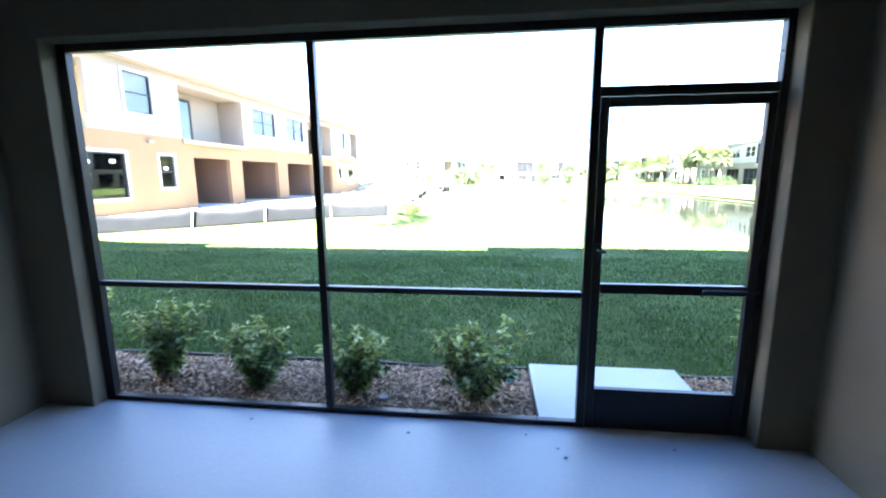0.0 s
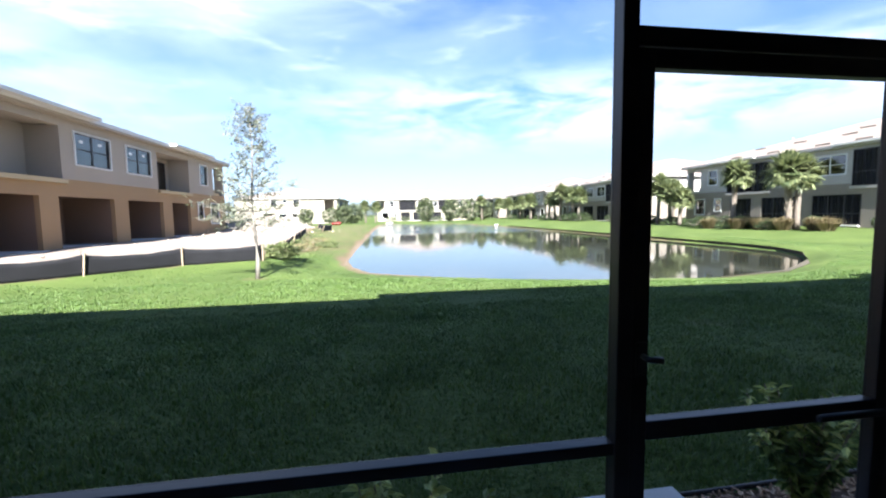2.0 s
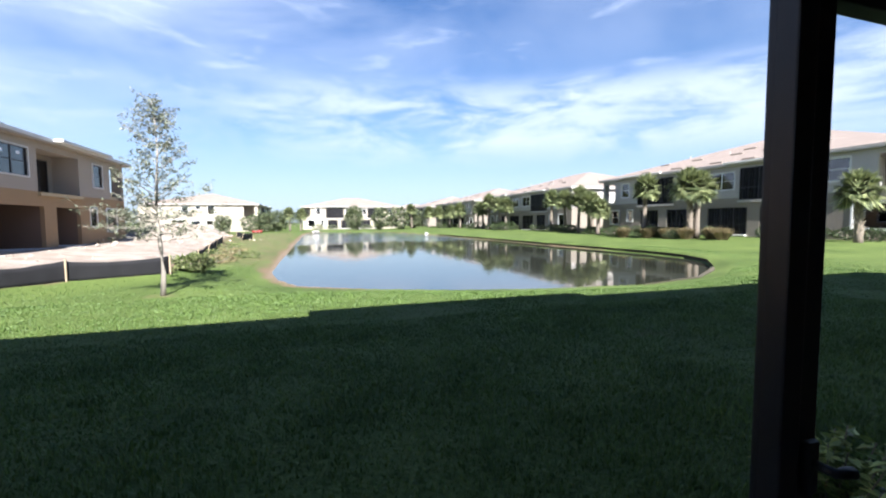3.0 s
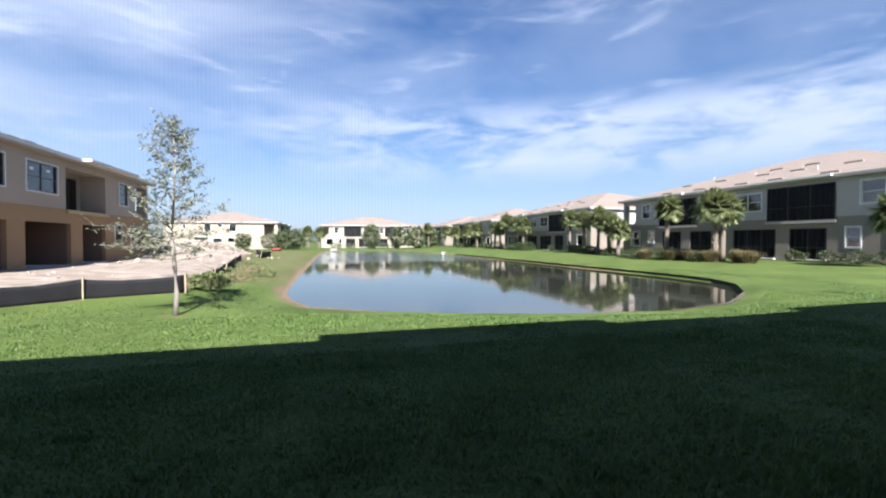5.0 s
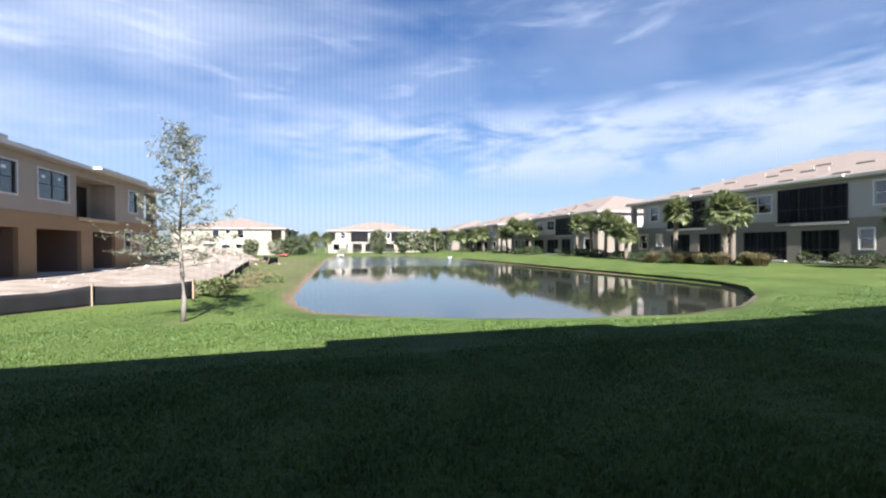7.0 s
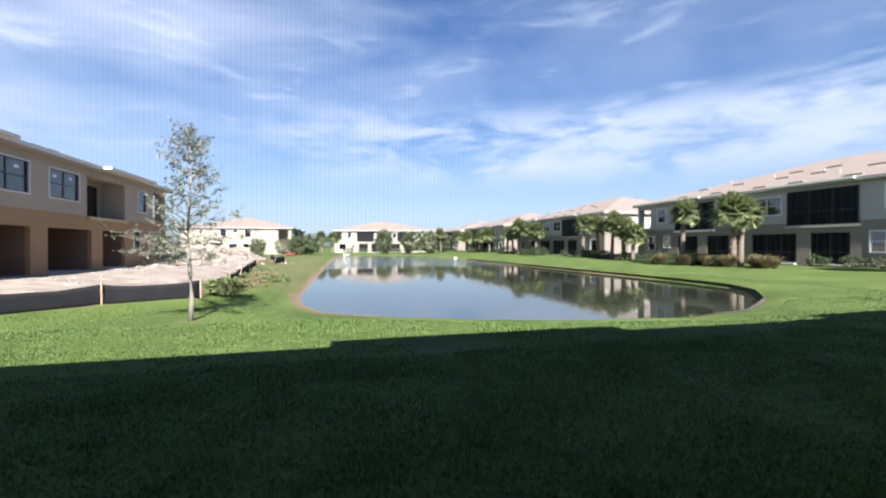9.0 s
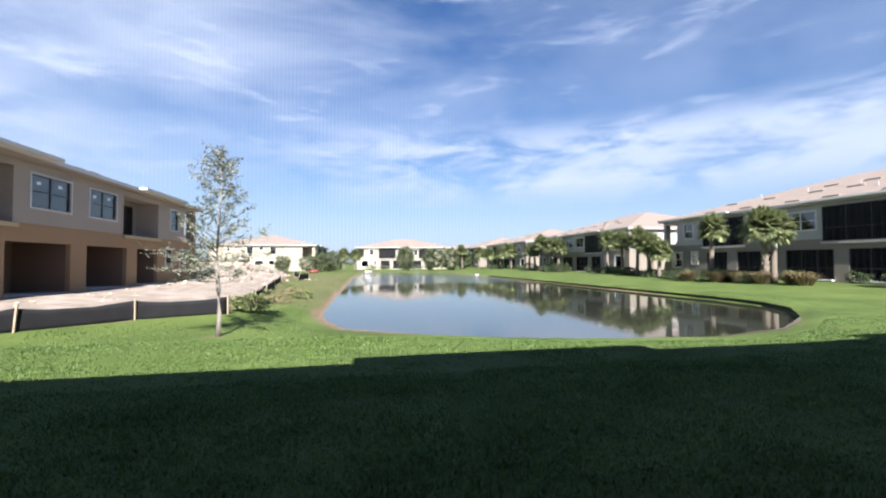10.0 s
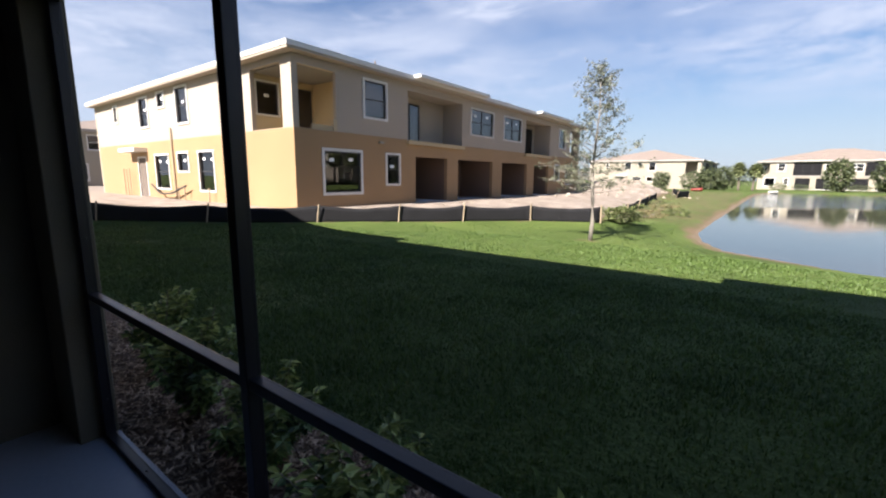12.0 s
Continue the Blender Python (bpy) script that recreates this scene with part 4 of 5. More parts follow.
def shrub(x, y, h, w, seed, label):
    np.random.seed(seed)
    random.seed(seed)
    z = float(ground_z(x, y)) + 0.02
    r = root("shrub", (x, y, z), label, "shrub", "shrubs in the mulch bed")
    bm = bmesh.new()
    P, D = [], []
    for k in range(24):
        a, lean = random.uniform(0, math.tau), random.uniform(0.15, 1.0) * w * 0.5
        top = Vector((x + lean * math.cos(a), y + lean * math.sin(a), z + h * random.uniform(0.45, 1.0)))
        mid = Vector((x + lean * 0.35 * math.cos(a), y + lean * 0.35 * math.sin(a), z + h * 0.35))
        base = Vector((x + 0.03 * math.cos(a), y + 0.03 * math.sin(a), z - 0.03))
        tube(bm, [base, mid, top], [0.007, 0.005, 0.003], 5)
        for j in range(84):
            s = random.uniform(0.12, 1.0) ** 0.7
            p = base.lerp(mid, s * 2) if s < 0.5 else mid.lerp(top, s * 2 - 1)
            an = random.uniform(0, math.tau)
            P.append(p)
            D.append((math.cos(an), math.sin(an), random.uniform(-0.35, 0.6)))
    part("stem", bm, M_BARK, r)
    P, D = np.array(P), np.array(D)
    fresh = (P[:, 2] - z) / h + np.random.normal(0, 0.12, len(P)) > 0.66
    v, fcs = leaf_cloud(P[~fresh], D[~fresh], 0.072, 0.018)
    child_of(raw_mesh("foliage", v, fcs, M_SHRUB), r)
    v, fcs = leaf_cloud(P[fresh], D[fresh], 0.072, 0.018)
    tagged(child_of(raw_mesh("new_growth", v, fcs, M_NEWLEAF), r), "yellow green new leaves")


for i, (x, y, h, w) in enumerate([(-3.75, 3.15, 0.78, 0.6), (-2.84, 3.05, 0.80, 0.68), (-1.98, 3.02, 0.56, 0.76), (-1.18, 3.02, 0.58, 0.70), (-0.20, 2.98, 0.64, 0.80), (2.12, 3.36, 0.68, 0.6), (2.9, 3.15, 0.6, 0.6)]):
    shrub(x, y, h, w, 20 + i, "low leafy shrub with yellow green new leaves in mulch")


def young_tree(x, y):
    np.random.seed(5)
    random.seed(5)
    z = float(ground_z(x, y))
    r = root("tree", (x, y, z), "slender young oak with thin silvery crown on the lawn", "tree")
    bm = bmesh.new()
    H = 5.2
    line = [(x + 0.05 * math.sin(k * 1.3), y + 0.04 * math.cos(k * 1.7), z - 0.05 + H * k / 8) for k in range(9)]
    tube(bm, line, [0.075, 0.062, 0.055, 0.048, 0.04, 0.032, 0.024, 0.016, 0.006], 8)
    part("trunk", bm, M_TRUNK, r, smooth=True)
    P, D = [], []
    bm = bmesh.new()
    for k in range(78):
        s = 0.29 + 0.69 * k / 63 if k < 64 else random.uniform(0.30, 0.46)
        a = k * 2.4 + random.uniform(-0.4, 0.4) if k < 64 else math.pi * (k % 3 > 0) + random.uniform(-0.7, 0.7)
        reach = (1.6 if k < 64 else 1.95) * (1 - s) ** 0.62 * (0.4 + 0.75 * random.random()) + 0.1
        i = min(int(s * 8), 7)
        base = Vector(line[i]).lerp(Vector(line[i + 1]), s * 8 - i)
        rise = reach * random.uniform(0.3, 0.85) if s > 0.42 else reach * random.uniform(-0.1, 0.35)
        tip = base + Vector((reach * math.cos(a), reach * math.sin(a), rise))
        midp = base.lerp(tip, 0.5) + Vector((0, 0, -0.05 * reach))
        tube(bm, [base, midp, tip], [0.016 * (1.25 - s), 0.010 * (1.25 - s), 0.003], 5)
        for j in range(5 if k < 64 else 8):
            q = random.uniform(0.3, 1.0)
            p0 = base.lerp(tip, q)
            p1 = p0 + Vector((random.uniform(-1, 1), random.uniform(-1, 1), random.uniform(-0.4, 0.8))) * 0.26
            tube(bm, [p0, p1], [0.004, 0.002], 4)
            for m in range(10):
                P.append(p0.lerp(p1, random.uniform(0.1, 1.1)) + Vector((random.gauss(0, 0.045), random.gauss(0, 0.045), random.gauss(0, 0.045))))
                D.append((random.gauss(0, 1), random.gauss(0, 1), random.gauss(0.1, 0.7)))
    part("branch", bm, M_TRUNK, r)
    v, fcs = leaf_cloud(np.array(P), np.array(D), 0.085, 0.022)
    child_of(raw_mesh("crown", v, fcs, M_OAK), r)


young_tree(-3.92, 15.05)


def sabal_palm(x, y, trunk, crown, seed, label, lean=0.0, boots=False):
    random.seed(seed)
    np.random.seed(seed)
    z = float(ground_z(x, y))
    r = root("palm_tree", (x, y, z), label, "palm tree", "sabal palms")
    bm = bmesh.new()
    pts = [(x + lean * (k / 6) ** 2, y, z - 0.1 + trunk * k / 6) for k in range(7)]
    tube(bm, pts, [0.26, 0.22, 0.21, 0.20, 0.20, 0.22, 0.18], 10)
    part("trunk", bm, M_PALMBARK, r, smooth=True)
    if boots:
        bm = bmesh.new()
        for k in range(60):
            a, zz = k * 2.39, 0.35 + (trunk * 0.95 - 0.35) * k / 60
            c = Vector((x + lean * (zz / trunk) ** 2, y, z + zz))
            out = Vector((math.cos(a), math.sin(a), 0))
            tube(bm, [c + out * 0.15, c + out * 0.30 + Vector((0, 0, 0.22))], [0.06, 0.03], 4)
        part("boots", bm, M_BOOT, r, "criss-cross old frond bases")
    top = Vector((x + lean, y, z + trunk))
    V, F = [], []
    stalks = bmesh.new()
    for k in range(58):
        a = k * 2.399 + random.uniform(-0.2, 0.2)
        el = radians(85 - 128 * (k / 57) ** 0.95 + random.uniform(-8, 8))
        d = Vector((math.cos(a) * math.cos(el), math.sin(a) * math.cos(el), math.sin(el)))
        L = crown * random.uniform(0.36, 0.52)
        hub = top + d * L + Vector((0, 0, -0.12 * L))
        tube(stalks, [top, top + d * L * 0.5, hub], [0.025, 0.018, 0.012], 4)
        side = d.cross(Vector((0, 0, 1)))
        side = side.normalized() if side.length > 0.05 else Vector((1, 0, 0))
        side = Matrix.Rotation(random.uniform(-0.9, 0.9), 3, d) @ side
        for j in range(28):
            an = radians(-118 + 236 * j / 27)
            dd = (d * math.cos(an) + side * math.sin(an)).normalized()
            ln = crown * (0.62 - 0.16 * abs(an) / 2) * random.uniform(0.85, 1.1)
            wv = dd.cross(Vector((0, 0, 1)))
            wv = (wv.normalized() if wv.length > 0.05 else side) * 0.032 * crown
            m1, t1 = hub + dd * ln * 0.55, hub + dd * ln + Vector((0, 0, -0.16 * ln))
            b = len(V)
            V += [hub, m1 + wv, m1 - wv, t1]
            F += [(b, b + 1, b + 2), (b + 1, b + 3, b + 2)]
    part("stalks", stalks, M_PALM, r)
    child_of(raw_mesh("crown", [tuple(v) for v in V], F, M_PALM), r)


def bush(x, y, h, w, d, seed, material, n, label, category="bush", name="bush", leaf=0.12, group=""):
    """A rounded, uneven mass of small leaves on a few stems."""
    random.seed(seed)
    np.random.seed(seed)
    z = float(ground_z(x, y))
    r = root(name, (x, y, z), label, category, group)
    bm = bmesh.new()
    for k in range(6):
        a = k * math.tau / 6
        tube(bm, [(x, y, z - 0.03), (x + 0.3 * w * math.cos(a), y + 0.3 * d * math.sin(a), z + h * 0.7)], [0.02, 0.008], 4)
    part("stem", bm, M_BARK, r)
    u = np.random.normal(0, 1, (n, 3))
    u /= np.linalg.norm(u, axis=1, keepdims=True)
    lump = np.array([noise.noise((p[0] * 1.7 + seed, p[1] * 1.7, p[2] * 1.7)) for p in u])
    rad = (0.78 + 0.5 * lump) * np.random.uniform(0.6, 1.0, n) ** 0.5
    p = u * rad[:, None]
    p = np.stack([x + p[:, 0] * w / 2, y + p[:, 1] * d / 2, z + np.abs(h * 0.48 + p[:, 2] * h * 0.52)], -1)
    v, fcs = leaf_cloud(p, u + np.random.normal(0, 0.6, (n, 3)), leaf, leaf * 0.3)
    child_of(raw_mesh("foliage", v, fcs, material), r)


def tall_grass(x, y, h, w, seed, label):
    random.seed(seed)
    np.random.seed(seed)
    z = float(ground_z(x, y))
    r = root("grass_clump", (x, y, z), label, "ornamental grass", "grass clumps under the palms")
    n = 420
    a, t = np.random.uniform(0, math.tau, n), np.random.uniform(0, 1, n) ** 0.6
    base = np.stack([x + 0.2 * w * np.cos(a) * np.random.rand(n), y + 0.2 * w * np.sin(a) * np.random.rand(n), np.full(n, z - 0.02)], -1)
    hh = h * np.random.uniform(0.55, 1.05, n)
    d = np.stack([np.cos(a), np.sin(a), np.zeros(n)], -1) * (0.5 * w * t)[:, None]
    mid, tip = base + d * 0.45 + np.stack([0 * a, 0 * a, hh * 0.75], -1), base + d + np.stack([0 * a, 0 * a, hh * (1 - 0.35 * t)], -1)
    sd = np.stack([-np.sin(a), np.cos(a), 0 * a], -1) * 0.02
    v = np.stack([base + sd, base - sd, mid + sd, mid - sd, tip], 1).reshape(-1, 3)
    i = np.arange(n) * 5
    fcs = np.concatenate([np.stack([i, i + 1, i + 3], -1), np.stack([i, i + 3, i + 2], -1), np.stack([i + 2, i + 3, i + 4], -1)])
    child_of(raw_mesh("blades", v, fcs, M_STRAW), r)


for i, (x, y, top, cr, bt) in enumerate([(31.5, 35.0, 6.3, 1.6, False), (31.5, 29.8, 6.3, 1.9, True), (31.9, 29.5, 6.0, 1.7, False), (33.6, 19.2, 4.9, 1.6, True),
                                        (32.0, 42.4, 4.4, 1.55, False), (32.5, 44.6, 5.2, 1.6, False), (33.5, 48.0, 6.2, 1.7, False), (33.5, 50.9, 5.9, 1.6, False), (34.5, 55.9, 6.3, 1.7, False), (34.4, 46.4, 5.4, 1.6, False),
                                        (33.0, 67.5, 5.9, 1.7, False), (34.0, 71.7, 6.2, 1.8, False), (33.0, 74.5, 7.0, 1.9, False), (33.5, 78.0, 5.7, 1.8, False), (34.0, 81.9, 5.8, 1.8, False),
                                        (34.0, 92.0, 6.1, 2.0, False), (33.6, 98.0, 5.8, 2.0, False), (33.0, 104.0, 5.7, 2.0, False), (33.0, 114.0, 6.1, 2.1, False),
                                        (-2.9, 109.0, 6.0, 1.9, False), (-0.5, 110.0, 5.8, 1.9, False), (28.0, 113.0, 7.0, 1.9, False)]):
    tr = top - 0.95 * cr
    sabal_palm(x, y, tr, cr, 60 + i, "sabal palm with cross-hatched trunk boots" if bt else "sabal palm with a full green crown", 0.2 * (-1) ** i, bt)

# palm bed and hedges along the houses
for i, (x, y, h, w) in enumerate([(30.0, 36.8, 0.9, 2.2), (31.0, 34.2, 1.1, 2.4), (31.2, 32.4, 1.0, 2.2), (32.6, 28.6, 0.9, 2.0), (30.6, 38.6, 0.9, 2.4), (29.9, 33.9, 0.8, 1.8), (30.4, 30.4, 0.8, 1.7), (31.4, 31.2, 1.0, 2.0)]):
    bush(x, y, h, w, w, 90 + i, M_HEDGE, 900, "dark rounded shrub under the palms", group="palm bed shrubs")
for i, (x, y) in enumerate([(29.6, 35.6), (30.2, 33.2), (30.6, 31.4), (30.8, 29.6), (31.6, 27.8), (31.2, 26.6), (31.6, 33.4)]):
    tall_grass(x, y, 1.2, 2.2, 110 + i, "straw coloured ornamental grass clump")
for i, y in enumerate([19.5, 21.0, 22.6, 24.2, 26.4, 31.2, 38.4, 40.3, 42.2, 44.0, 56, 58.5, 61, 63.5, 69.8, 73, 78, 81, 91, 95, 99, 104, 109, 113]):
    bush(35.7 if y < 50 else 36.1, y, 0.95, 1.3, 1.9, 130 + i, M_HEDGE, 420, "clipped dark green hedge shrub along the house", "hedge", "hedge_shrub", 0.16, "hedges along the houses")
for i, (x, y, h, w) in enumerate([(32.2, 43.4, 0.9, 2.4), (33.4, 49.5, 1.0, 2.6), (34.0, 53.5, 1.1, 2.8), (32.6, 66.0, 1.6, 3.4), (32.8, 70.0, 1.5, 3.6), (33.0, 79, 1.5, 4), (33.0, 100, 1.6, 5)]):
    bush(x, y, h, w, w, 170 + i, M_HEDGE, 700, "spreading shrub at the palm feet", leaf=0.22, group="palm bed shrubs")
bush(-4.35, 20.3, 0.75, 1.9, 1.3, 200, M_WEED, 1500, "loose green weedy bush by the fence end", leaf=0.11)
for i, (x, y, h, w) in enumerate([(-4.6, 22.4, 0.45, 1.7), (-4.1, 24.6, 0.4, 1.9), (-5.0, 27.4, 0.45, 2.2), (-4.3, 31.0, 0.4, 2.4), (-5.2, 35.0, 0.45, 2.6)]):
    bush(x, y, h, w, w, 205 + i, M_STRAW if i % 2 else M_WEED, 420, "low dry brown green weeds on the bank", "weeds", "weed_clump", 0.11, "weeds on the bank")
bush(-3.2, 27.5, 0.35, 1.6, 2.4, 201, M_WEED, 500, "low weeds on the pond bank", leaf=0.12)

# far trees and bushes
for i, (x, y, h, w) in enumerate([(12.6, 112, 6.4, 4.0), (19.5, 112, 5.8, 5.5), (24.5, 113, 5.9, 6), (29.5, 116, 5.2, 5), (-10.6, 103, 3.8, 4.5), (-8.0, 105, 4.6, 5), (-5.6, 107, 4.8, 5), (-13.5, 85, 3.2, 3.2), (44, 200, 9, 22), (62, 210, 10, 26), (-44, 190, 8, 24),
                                  (10, 215, 9, 30), (-60, 205, 9, 34), (-8, 200, 8, 26), (33, 215, 8, 26), (4, 124, 1.6, 4), (8, 124, 1.4, 4), (17, 122, 1.5, 5)]):
    bush(x, y, h, w, w, 220 + i, M_FAR_HAZED, 900, "distant round leafy tree across the pond", "tree", "distant_tree", h * 0.12, "distant trees")

# ---- mulch bed, step slab and edging ----


def build_bed():
    random.seed(31)
    np.random.seed(31)
    spans = ((-16.0, 0.225), (1.475, 14.0))
    for a, b in spans:
        bm = bmesh.new()
        nx, ny = max(6, int((b - a) / 0.12)), 8
        grid = [[bm.verts.new((a + (b - a) * i / nx, 2.63 + 0.93 * j / ny, -0.132 + 0.028 * noise.noise((i * 0.45 + a, j * 0.7, 3)) + 0.035 * math.sin(math.pi * j / ny))) for i in range(nx + 1)] for j in range(ny + 1)]
        for j in range(ny):
            for i in range(nx):
                bm.faces.new((grid[j][i], grid[j][i + 1], grid[j + 1][i + 1], grid[j + 1][i]))
        low = [bm.verts.new((x, y, -0.32)) for x, y in ((a, 2.63), (b, 2.63), (b, 3.56), (a, 3.56))]
        bm.faces.new((grid[0][0], *[grid[0][i] for i in range(1, nx + 1)], low[1], low[0]))
        bm.faces.new((*[grid[ny][i] for i in range(nx + 1)], low[2], low[3]))
        struct("mulch_bed", bm, M_MULCH, "brown bark mulch planting bed along the house", "planting bed", True)
    n = 15000
    px = np.random.uniform(-5.6, 3.6, n)
    py = np.random.uniform(2.65, 3.54, n)
    ok = (px < 0.20) | (px > 1.5)
    px, py = px[ok], py[ok]
    n = len(px)
    pz = -0.115 + 0.035 * np.sin(math.pi * (py - 2.63) / 0.93) + np.random.uniform(-0.012, 0.018, n)
    a = np.random.uniform(0, math.tau, n)
    tilt = np.random.normal(0, 0.35, n)
    L, W = np.random.uniform(0.012, 0.034, n), np.random.uniform(0.004, 0.010, n)
    d = np.stack([np.cos(a), np.sin(a), tilt], -1) * L[:, None]
    s = np.stack([-np.sin(a), np.cos(a), np.random.normal(0, 0.35, n)], -1) * W[:, None]
    up = np.stack([0 * a, 0 * a, 0 * a + 0.006], -1)
    c = np.stack([px, py, pz], -1)
    v = np.stack([c - d - s, c + d - s * 0.6, c + d + s * 0.6, c - d + s, c + up], 1).reshape(-1, 3)
    i = np.arange(n) * 5
    f = np.concatenate([np.stack([i + k, i + (k + 1) % 4, i + 4], -1) for k in range(4)])
    tagged(raw_mesh("bark_chips", v, f, M_CHIP), "loose brown and tan bark chips on the bed", "mulch", kind="stuff")

    bm = bmesh.new()
    box(bm, 0.235, 1.465, 2.625, 3.585, -0.22, -0.055, bevel=0.008)
    tagged(finish("step_slab", bm, M_SLAB), "pale poured concrete landing slab outside the screen door", "slab", kind="structure")
    for a, b in ((-16.0, 0.22), (1.48, 14.0)):
        bm = bmesh.new()
        tube(bm, [(x, 3.585 + 0.012 * math.sin(x * 2.1), -0.112 + 0.008 * math.sin(x * 3.3)) for x in np.linspace(a, b, 60)], [0.016] * 60, 6)
        tagged(finish("garden_edging", bm, M_EDGE, True), "black plastic edging between mulch and lawn", "edging", kind="structure")
    bm = bmesh.new()
    tube(bm, [(0.045, 3.34, -0.12), (0.045, 3.34, -0.075)], [0.04, 0.045], 12)
    box(bm, -0.02, 0.10, 3.31, 3.37, -0.076, -0.068, bevel=0.002)
    tagged(finish("sprinkler_cap", bm, M_TEAL), "small turquoise plastic cap lying in the mulch", "cap")
    bm = bmesh.new()
    tube(bm, [(-0.93, 2.93, -0.12), (-0.93, 2.93, -0.078)], [0.045, 0.04], 12)
    tagged(finish("irrigation_box", bm, M_BLUE), "small round blue irrigation lid in mulch", "lid")


build_bed()

# ---- turf blades near the house ----


def turf(name, x0, x1, y0, y1, n, h, w, seed, label, thin=1.25):
    np.random.seed(seed)
    px, py = np.random.uniform(x0, x1, n), y0 + (y1 - y0) * np.random.rand(n) ** thin
    keep = (poly_dist(px, py, POND) > 0.9) & (poly_dist(px, py, BARE) > 0.15) & (np.hypot(px + 3.92, py - 15.05) > 0.45)
    px, py = px[keep], py[keep]
    n = len(px)
    far = 1 + (py - y0) / (y1 - y0) * 0.6
    clump = np.array([noise.noise((a * 0.9, b * 0.9, 7)) + 0.6 * noise.noise((a * 3.1, b * 3.1, 2)) for a, b in zip(px, py)])
    row = np.floor(py / 0.61 + 0.1 * np.sin(px * 0.7))
    seam = np.minimum(np.abs((py / 0.61 + 0.1 * np.sin(px * 0.7)) % 1 - 0.5), 1.4 * np.abs((px / 1.6 + 0.37 * row) % 1 - 0.5))
    sod = (1 - 0.5 * step(seam, 0.40, 0.5)) * (0.86 + 0.28 * ((row * 0.618 + np.floor(px / 1.6 + 0.37 * row) * 0.414) % 1))
    hh = h * sod * np.clip(1 + 0.55 * clump, 0.4, 2) * np.random.uniform(0.6, 1.3, n)
    a = np.random.uniform(0, math.tau, n)
    base = np.stack([px, py, ground_z(px, py) - 0.008], -1)
    lean = np.stack([np.cos(a), np.sin(a), 0 * a], -1) * (hh * np.random.uniform(0.2, 0.9, n))[:, None]
    side = np.stack([-np.sin(a), np.cos(a), 0 * a], -1) * (w * far)[:, None]
    tip = base + lean + np.stack([0 * a, 0 * a, hh], -1)
    mid = base + lean * 0.35 + np.stack([0 * a, 0 * a, hh * 0.6], -1)
    v = np.stack([base - side, base + side, mid + side * 0.8, tip, mid - side * 0.8], 1).reshape(-1, 3)
    i = np.arange(n) * 5
    f = np.concatenate([np.stack([i, i + 1, i + 2], -1), np.stack([i, i + 2, i + 4], -1), np.stack([i + 4, i + 2, i + 3], -1)])
    tagged(raw_mesh(name, v, f, M_BLADE), label, "grass", kind="stuff")


turf("grass", -20.0, 12.0, 3.60, 10.0, 210000, 0.060, 0.0055, 41, "thick mown lawn grass in the shade of the house", 1.6)
turf("grass", -20.0, 20.0, 5.5, 14.5, 150000, 0.036, 0.008, 42, "thick mown lawn grass at the shadow edge", 0.8)
turf("grass", -9.0, 24.0, 11.0, 26.0, 90000, 0.026, 0.011, 43, "sunlit mown lawn grass beside the pond", 0.9)


# ---- building site odds and ends ----


def rubble():
    random.seed(77)
    for k in range(110):
        x, y = random.uniform(-13, -6.5), 19 + 41 * random.random() ** 1.5
        if k % 3 == 0:
            x, y = random.gauss(-12, 3), random.gauss(50, 3.5)
        z = float(ground_z(x, y))
        s = random.uniform(0.04, 0.10) if y < 34 else random.uniform(0.08, 0.24)
        bm = bmesh.new()
        bmesh.ops.create_icosphere(bm, subdivisions=1, radius=s)
        for v in bm.verts:
            v.co *= random.uniform(0.7, 1.2)
            v.co.z *= 0.6
            v.co += Vector((x, y, z + s * 0.2))
        tagged(finish("dirt_clod", bm, M_SOILROCK), "pale lump of dry sandy fill", "dirt clod", "rubble on the site")


rubble()


def excavator(x, y):
    z = float(ground_z(x, y))
    r = root("excavator", (x, y, z), "small yellow excavator parked on the sandy site", "excavator")
    for s in (-0.9, 0.9):
        bm = bmesh.new()
        box(bm, x - 1.5, x + 1.5, y + s - 0.25, y + s + 0.25, z, z + 0.7, bevel=0.25)
        part("track", bm, M_EDGE, r, "black crawler track")
    bm = bmesh.new()
    box(bm, x - 1.5, x + 1.0, y - 1.0, y + 1.0, z + 0.72, z + 1.6, bevel=0.12)
    part("body", bm, M_YELLOW, r)
    bm = bmesh.new()
    box(bm, x + 0.1, x + 1.2, y - 1.0, y - 0.1, z + 1.6, z + 2.7, bevel=0.1)
    part("cab", bm, M_GLASS, r, "glazed cab")
    bm = bmesh.new()
    tube(bm, [(x + 1.0, y + 0.3, z + 1.3), (x + 2.6, y + 0.3, z + 3.2), (x + 3.9, y + 0.3, z + 2.2), (x + 4.1, y + 0.3, z + 0.8)], [0.22, 0.2, 0.16, 0.12], 6)
    part("boom", bm, M_YELLOW, r)
    bm = bmesh.new()
    box(bm, x + 3.7, x + 4.5, y - 0.1, y + 0.7, z + 0.2, z + 0.85, bevel=0.12)
    part("bucket", bm, M_EDGE, r)


excavator(-19.5, 46.0)


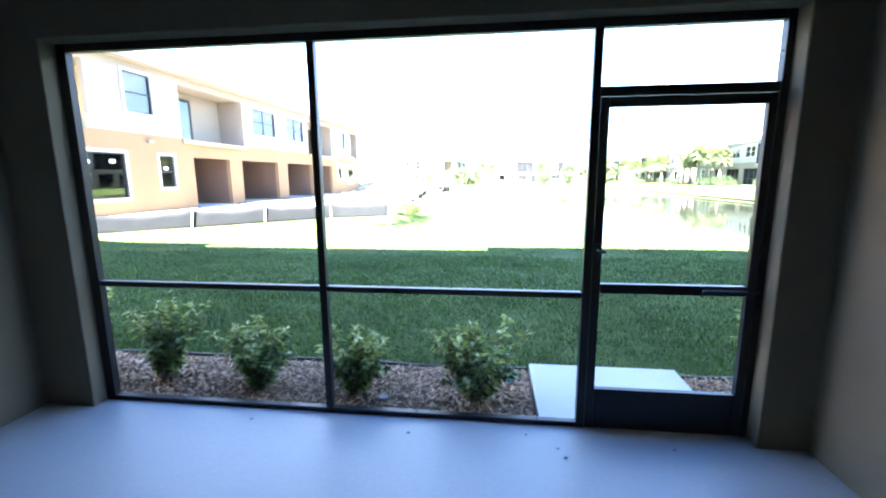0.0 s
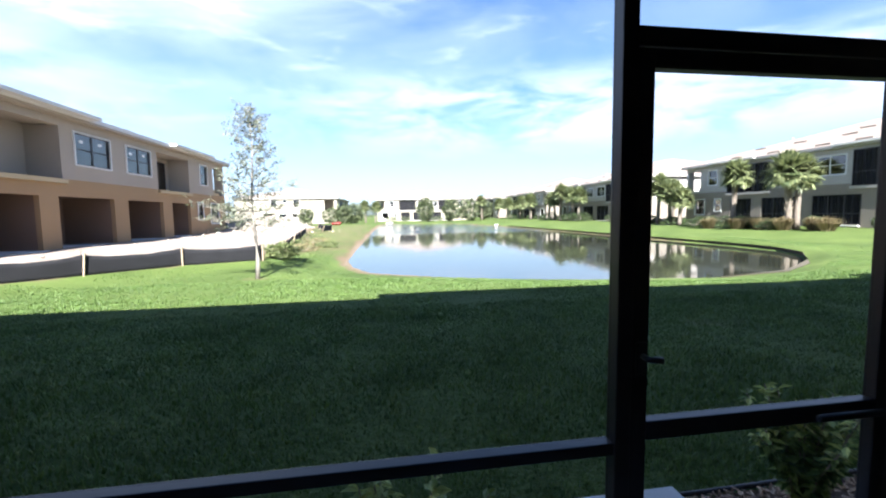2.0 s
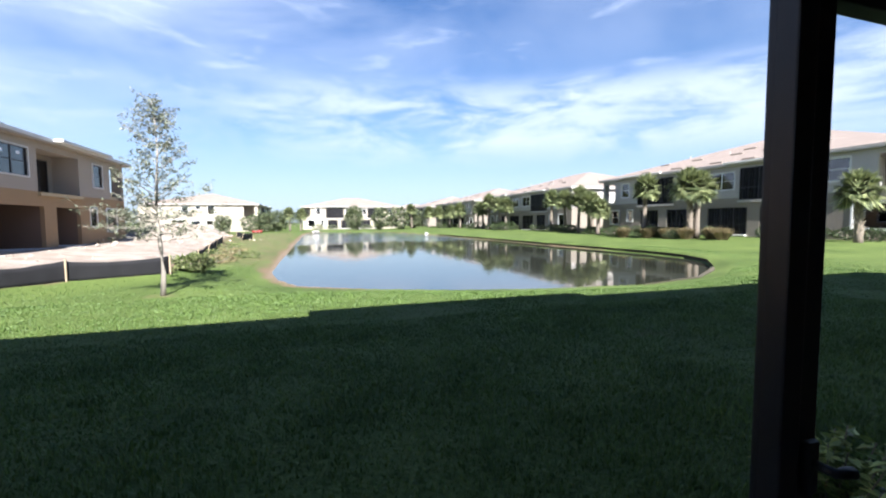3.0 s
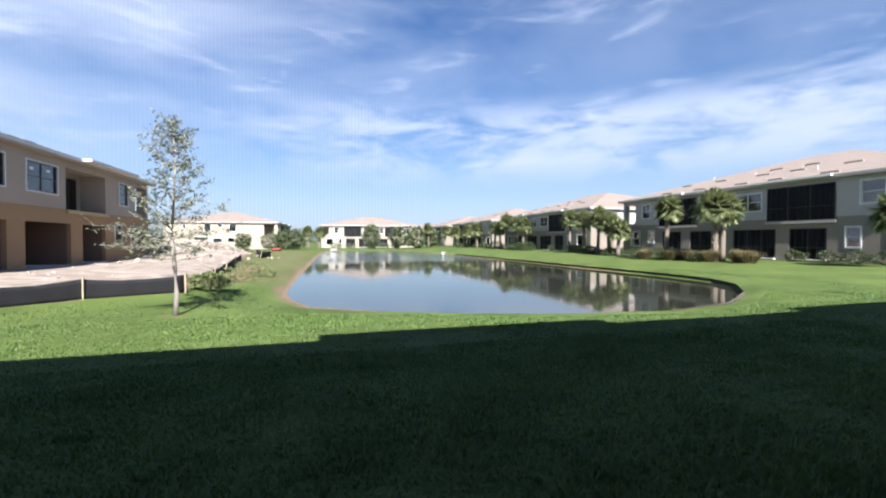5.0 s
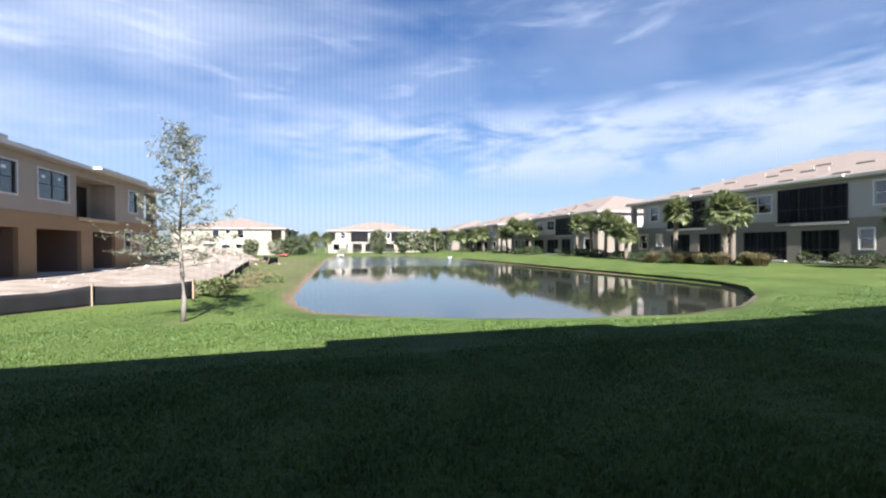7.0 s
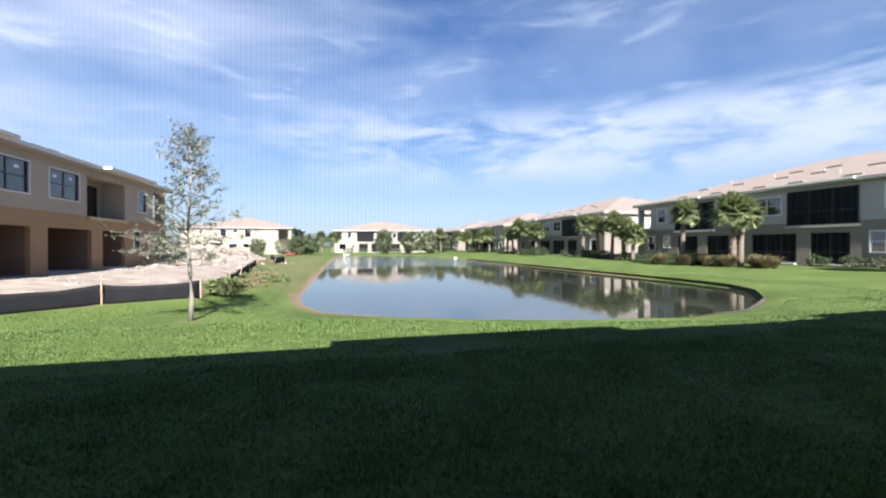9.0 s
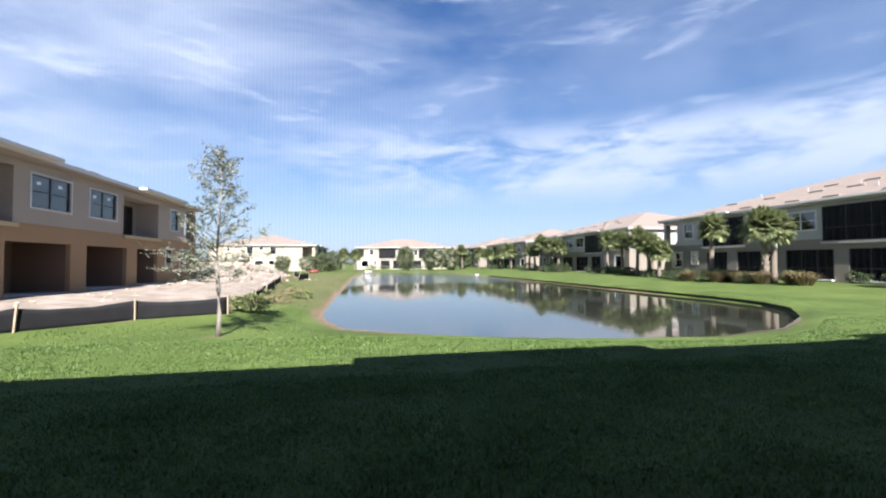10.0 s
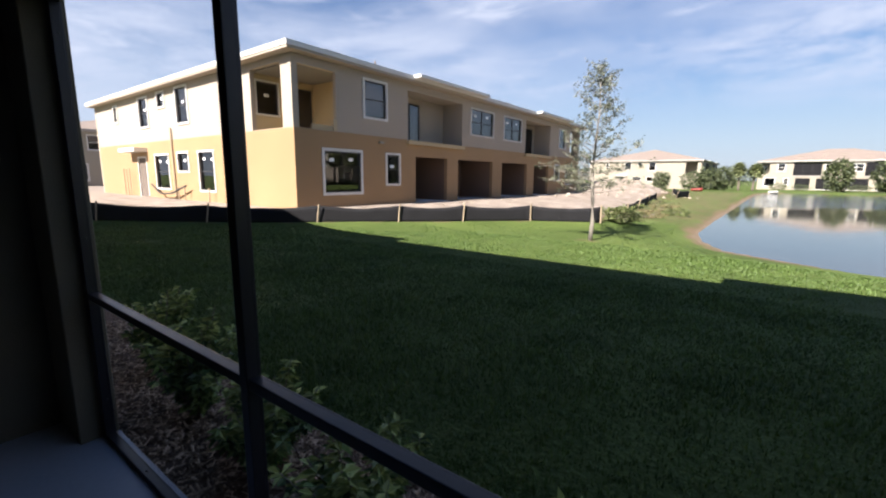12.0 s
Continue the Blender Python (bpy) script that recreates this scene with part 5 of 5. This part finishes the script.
def dinghy(x, y, z, size, turn, paint, label):
    """A small open hull drawn up on the bank."""
    r = root("dinghy", (x, y, z), label, "boat", "boats on the banks")
    ct, st = math.cos(radians(turn)), math.sin(radians(turn))

    def f(u, v, q):
        return Vector((x + size * (ct * u - st * v), y + size * (st * u + ct * v), z + size * q))

    bm = bmesh.new()
    sec = []
    for k in range(7):
        s = k / 6
        w = 0.45 * math.sin(math.pi * (0.12 + 0.76 * s)) ** 0.6
        sec.append([bm.verts.new(f(-0.9 + 1.8 * s, w * q, 0.05 + (0.45 + 0.12 * s * s) * abs(q) ** 1.5)) for q in (-1, -0.6, 0, 0.6, 1)])
    for a, b in zip(sec, sec[1:]):
        for i in range(4):
            bm.faces.new((a[i], b[i], b[i + 1], a[i + 1]))
    hull = part("hull", bm, paint, r, smooth=True)
    hull.modifiers.new("thick", "SOLIDIFY").thickness = 0.05
    for u in (-0.35, 0.3):
        bm = bmesh.new()
        box(bm, u - 0.12, u + 0.12, -0.36, 0.36, 0.3, 0.34, f)
        part("seat", bm, M_WHITE, r)


dinghy(-8.4, 90.0, float(ground_z(-8.4, 90.0)), 1.0, 10, M_RED, "small red boat with white seats on the far bank")
dinghy(2.6, 97.4, WATER_Z - 0.06, 0.8, 15, M_WHITE, "small white boat at the far water edge")
dinghy(19.3, 69.0, WATER_Z - 0.06, 0.75, 70, M_WHITE, "small white boat at the water edge below the palms")


def floor_litter():
    """A few dry leaf bits and grit near the sill."""
    random.seed(9)
    for x, y in ((0.30, 2.30), (0.33, 2.22), (-0.62, 2.36), (0.12, 2.42), (0.98, 2.36), (-1.7, 2.40)):
        bm = bmesh.new()
        a, s = random.uniform(0, 6.28), random.uniform(0.008, 0.016)
        vs = [bm.verts.new((x + s * math.cos(a + k * 1.2566) * (1.6 if k == 0 else 0.8), y + s * math.sin(a + k * 1.2566), 0.0015 + (0.003 if k % 2 else 0.0))) for k in range(5)]
        top = bm.verts.new((x, y, 0.006))
        for k in range(5):
            bm.faces.new((vs[k], vs[(k + 1) % 5], top))
        tagged(finish("dry_leaf", bm, M_BARK), "tiny dry brown leaf bit on the concrete floor", "leaf litter", "leaf litter on the floor")


floor_litter()
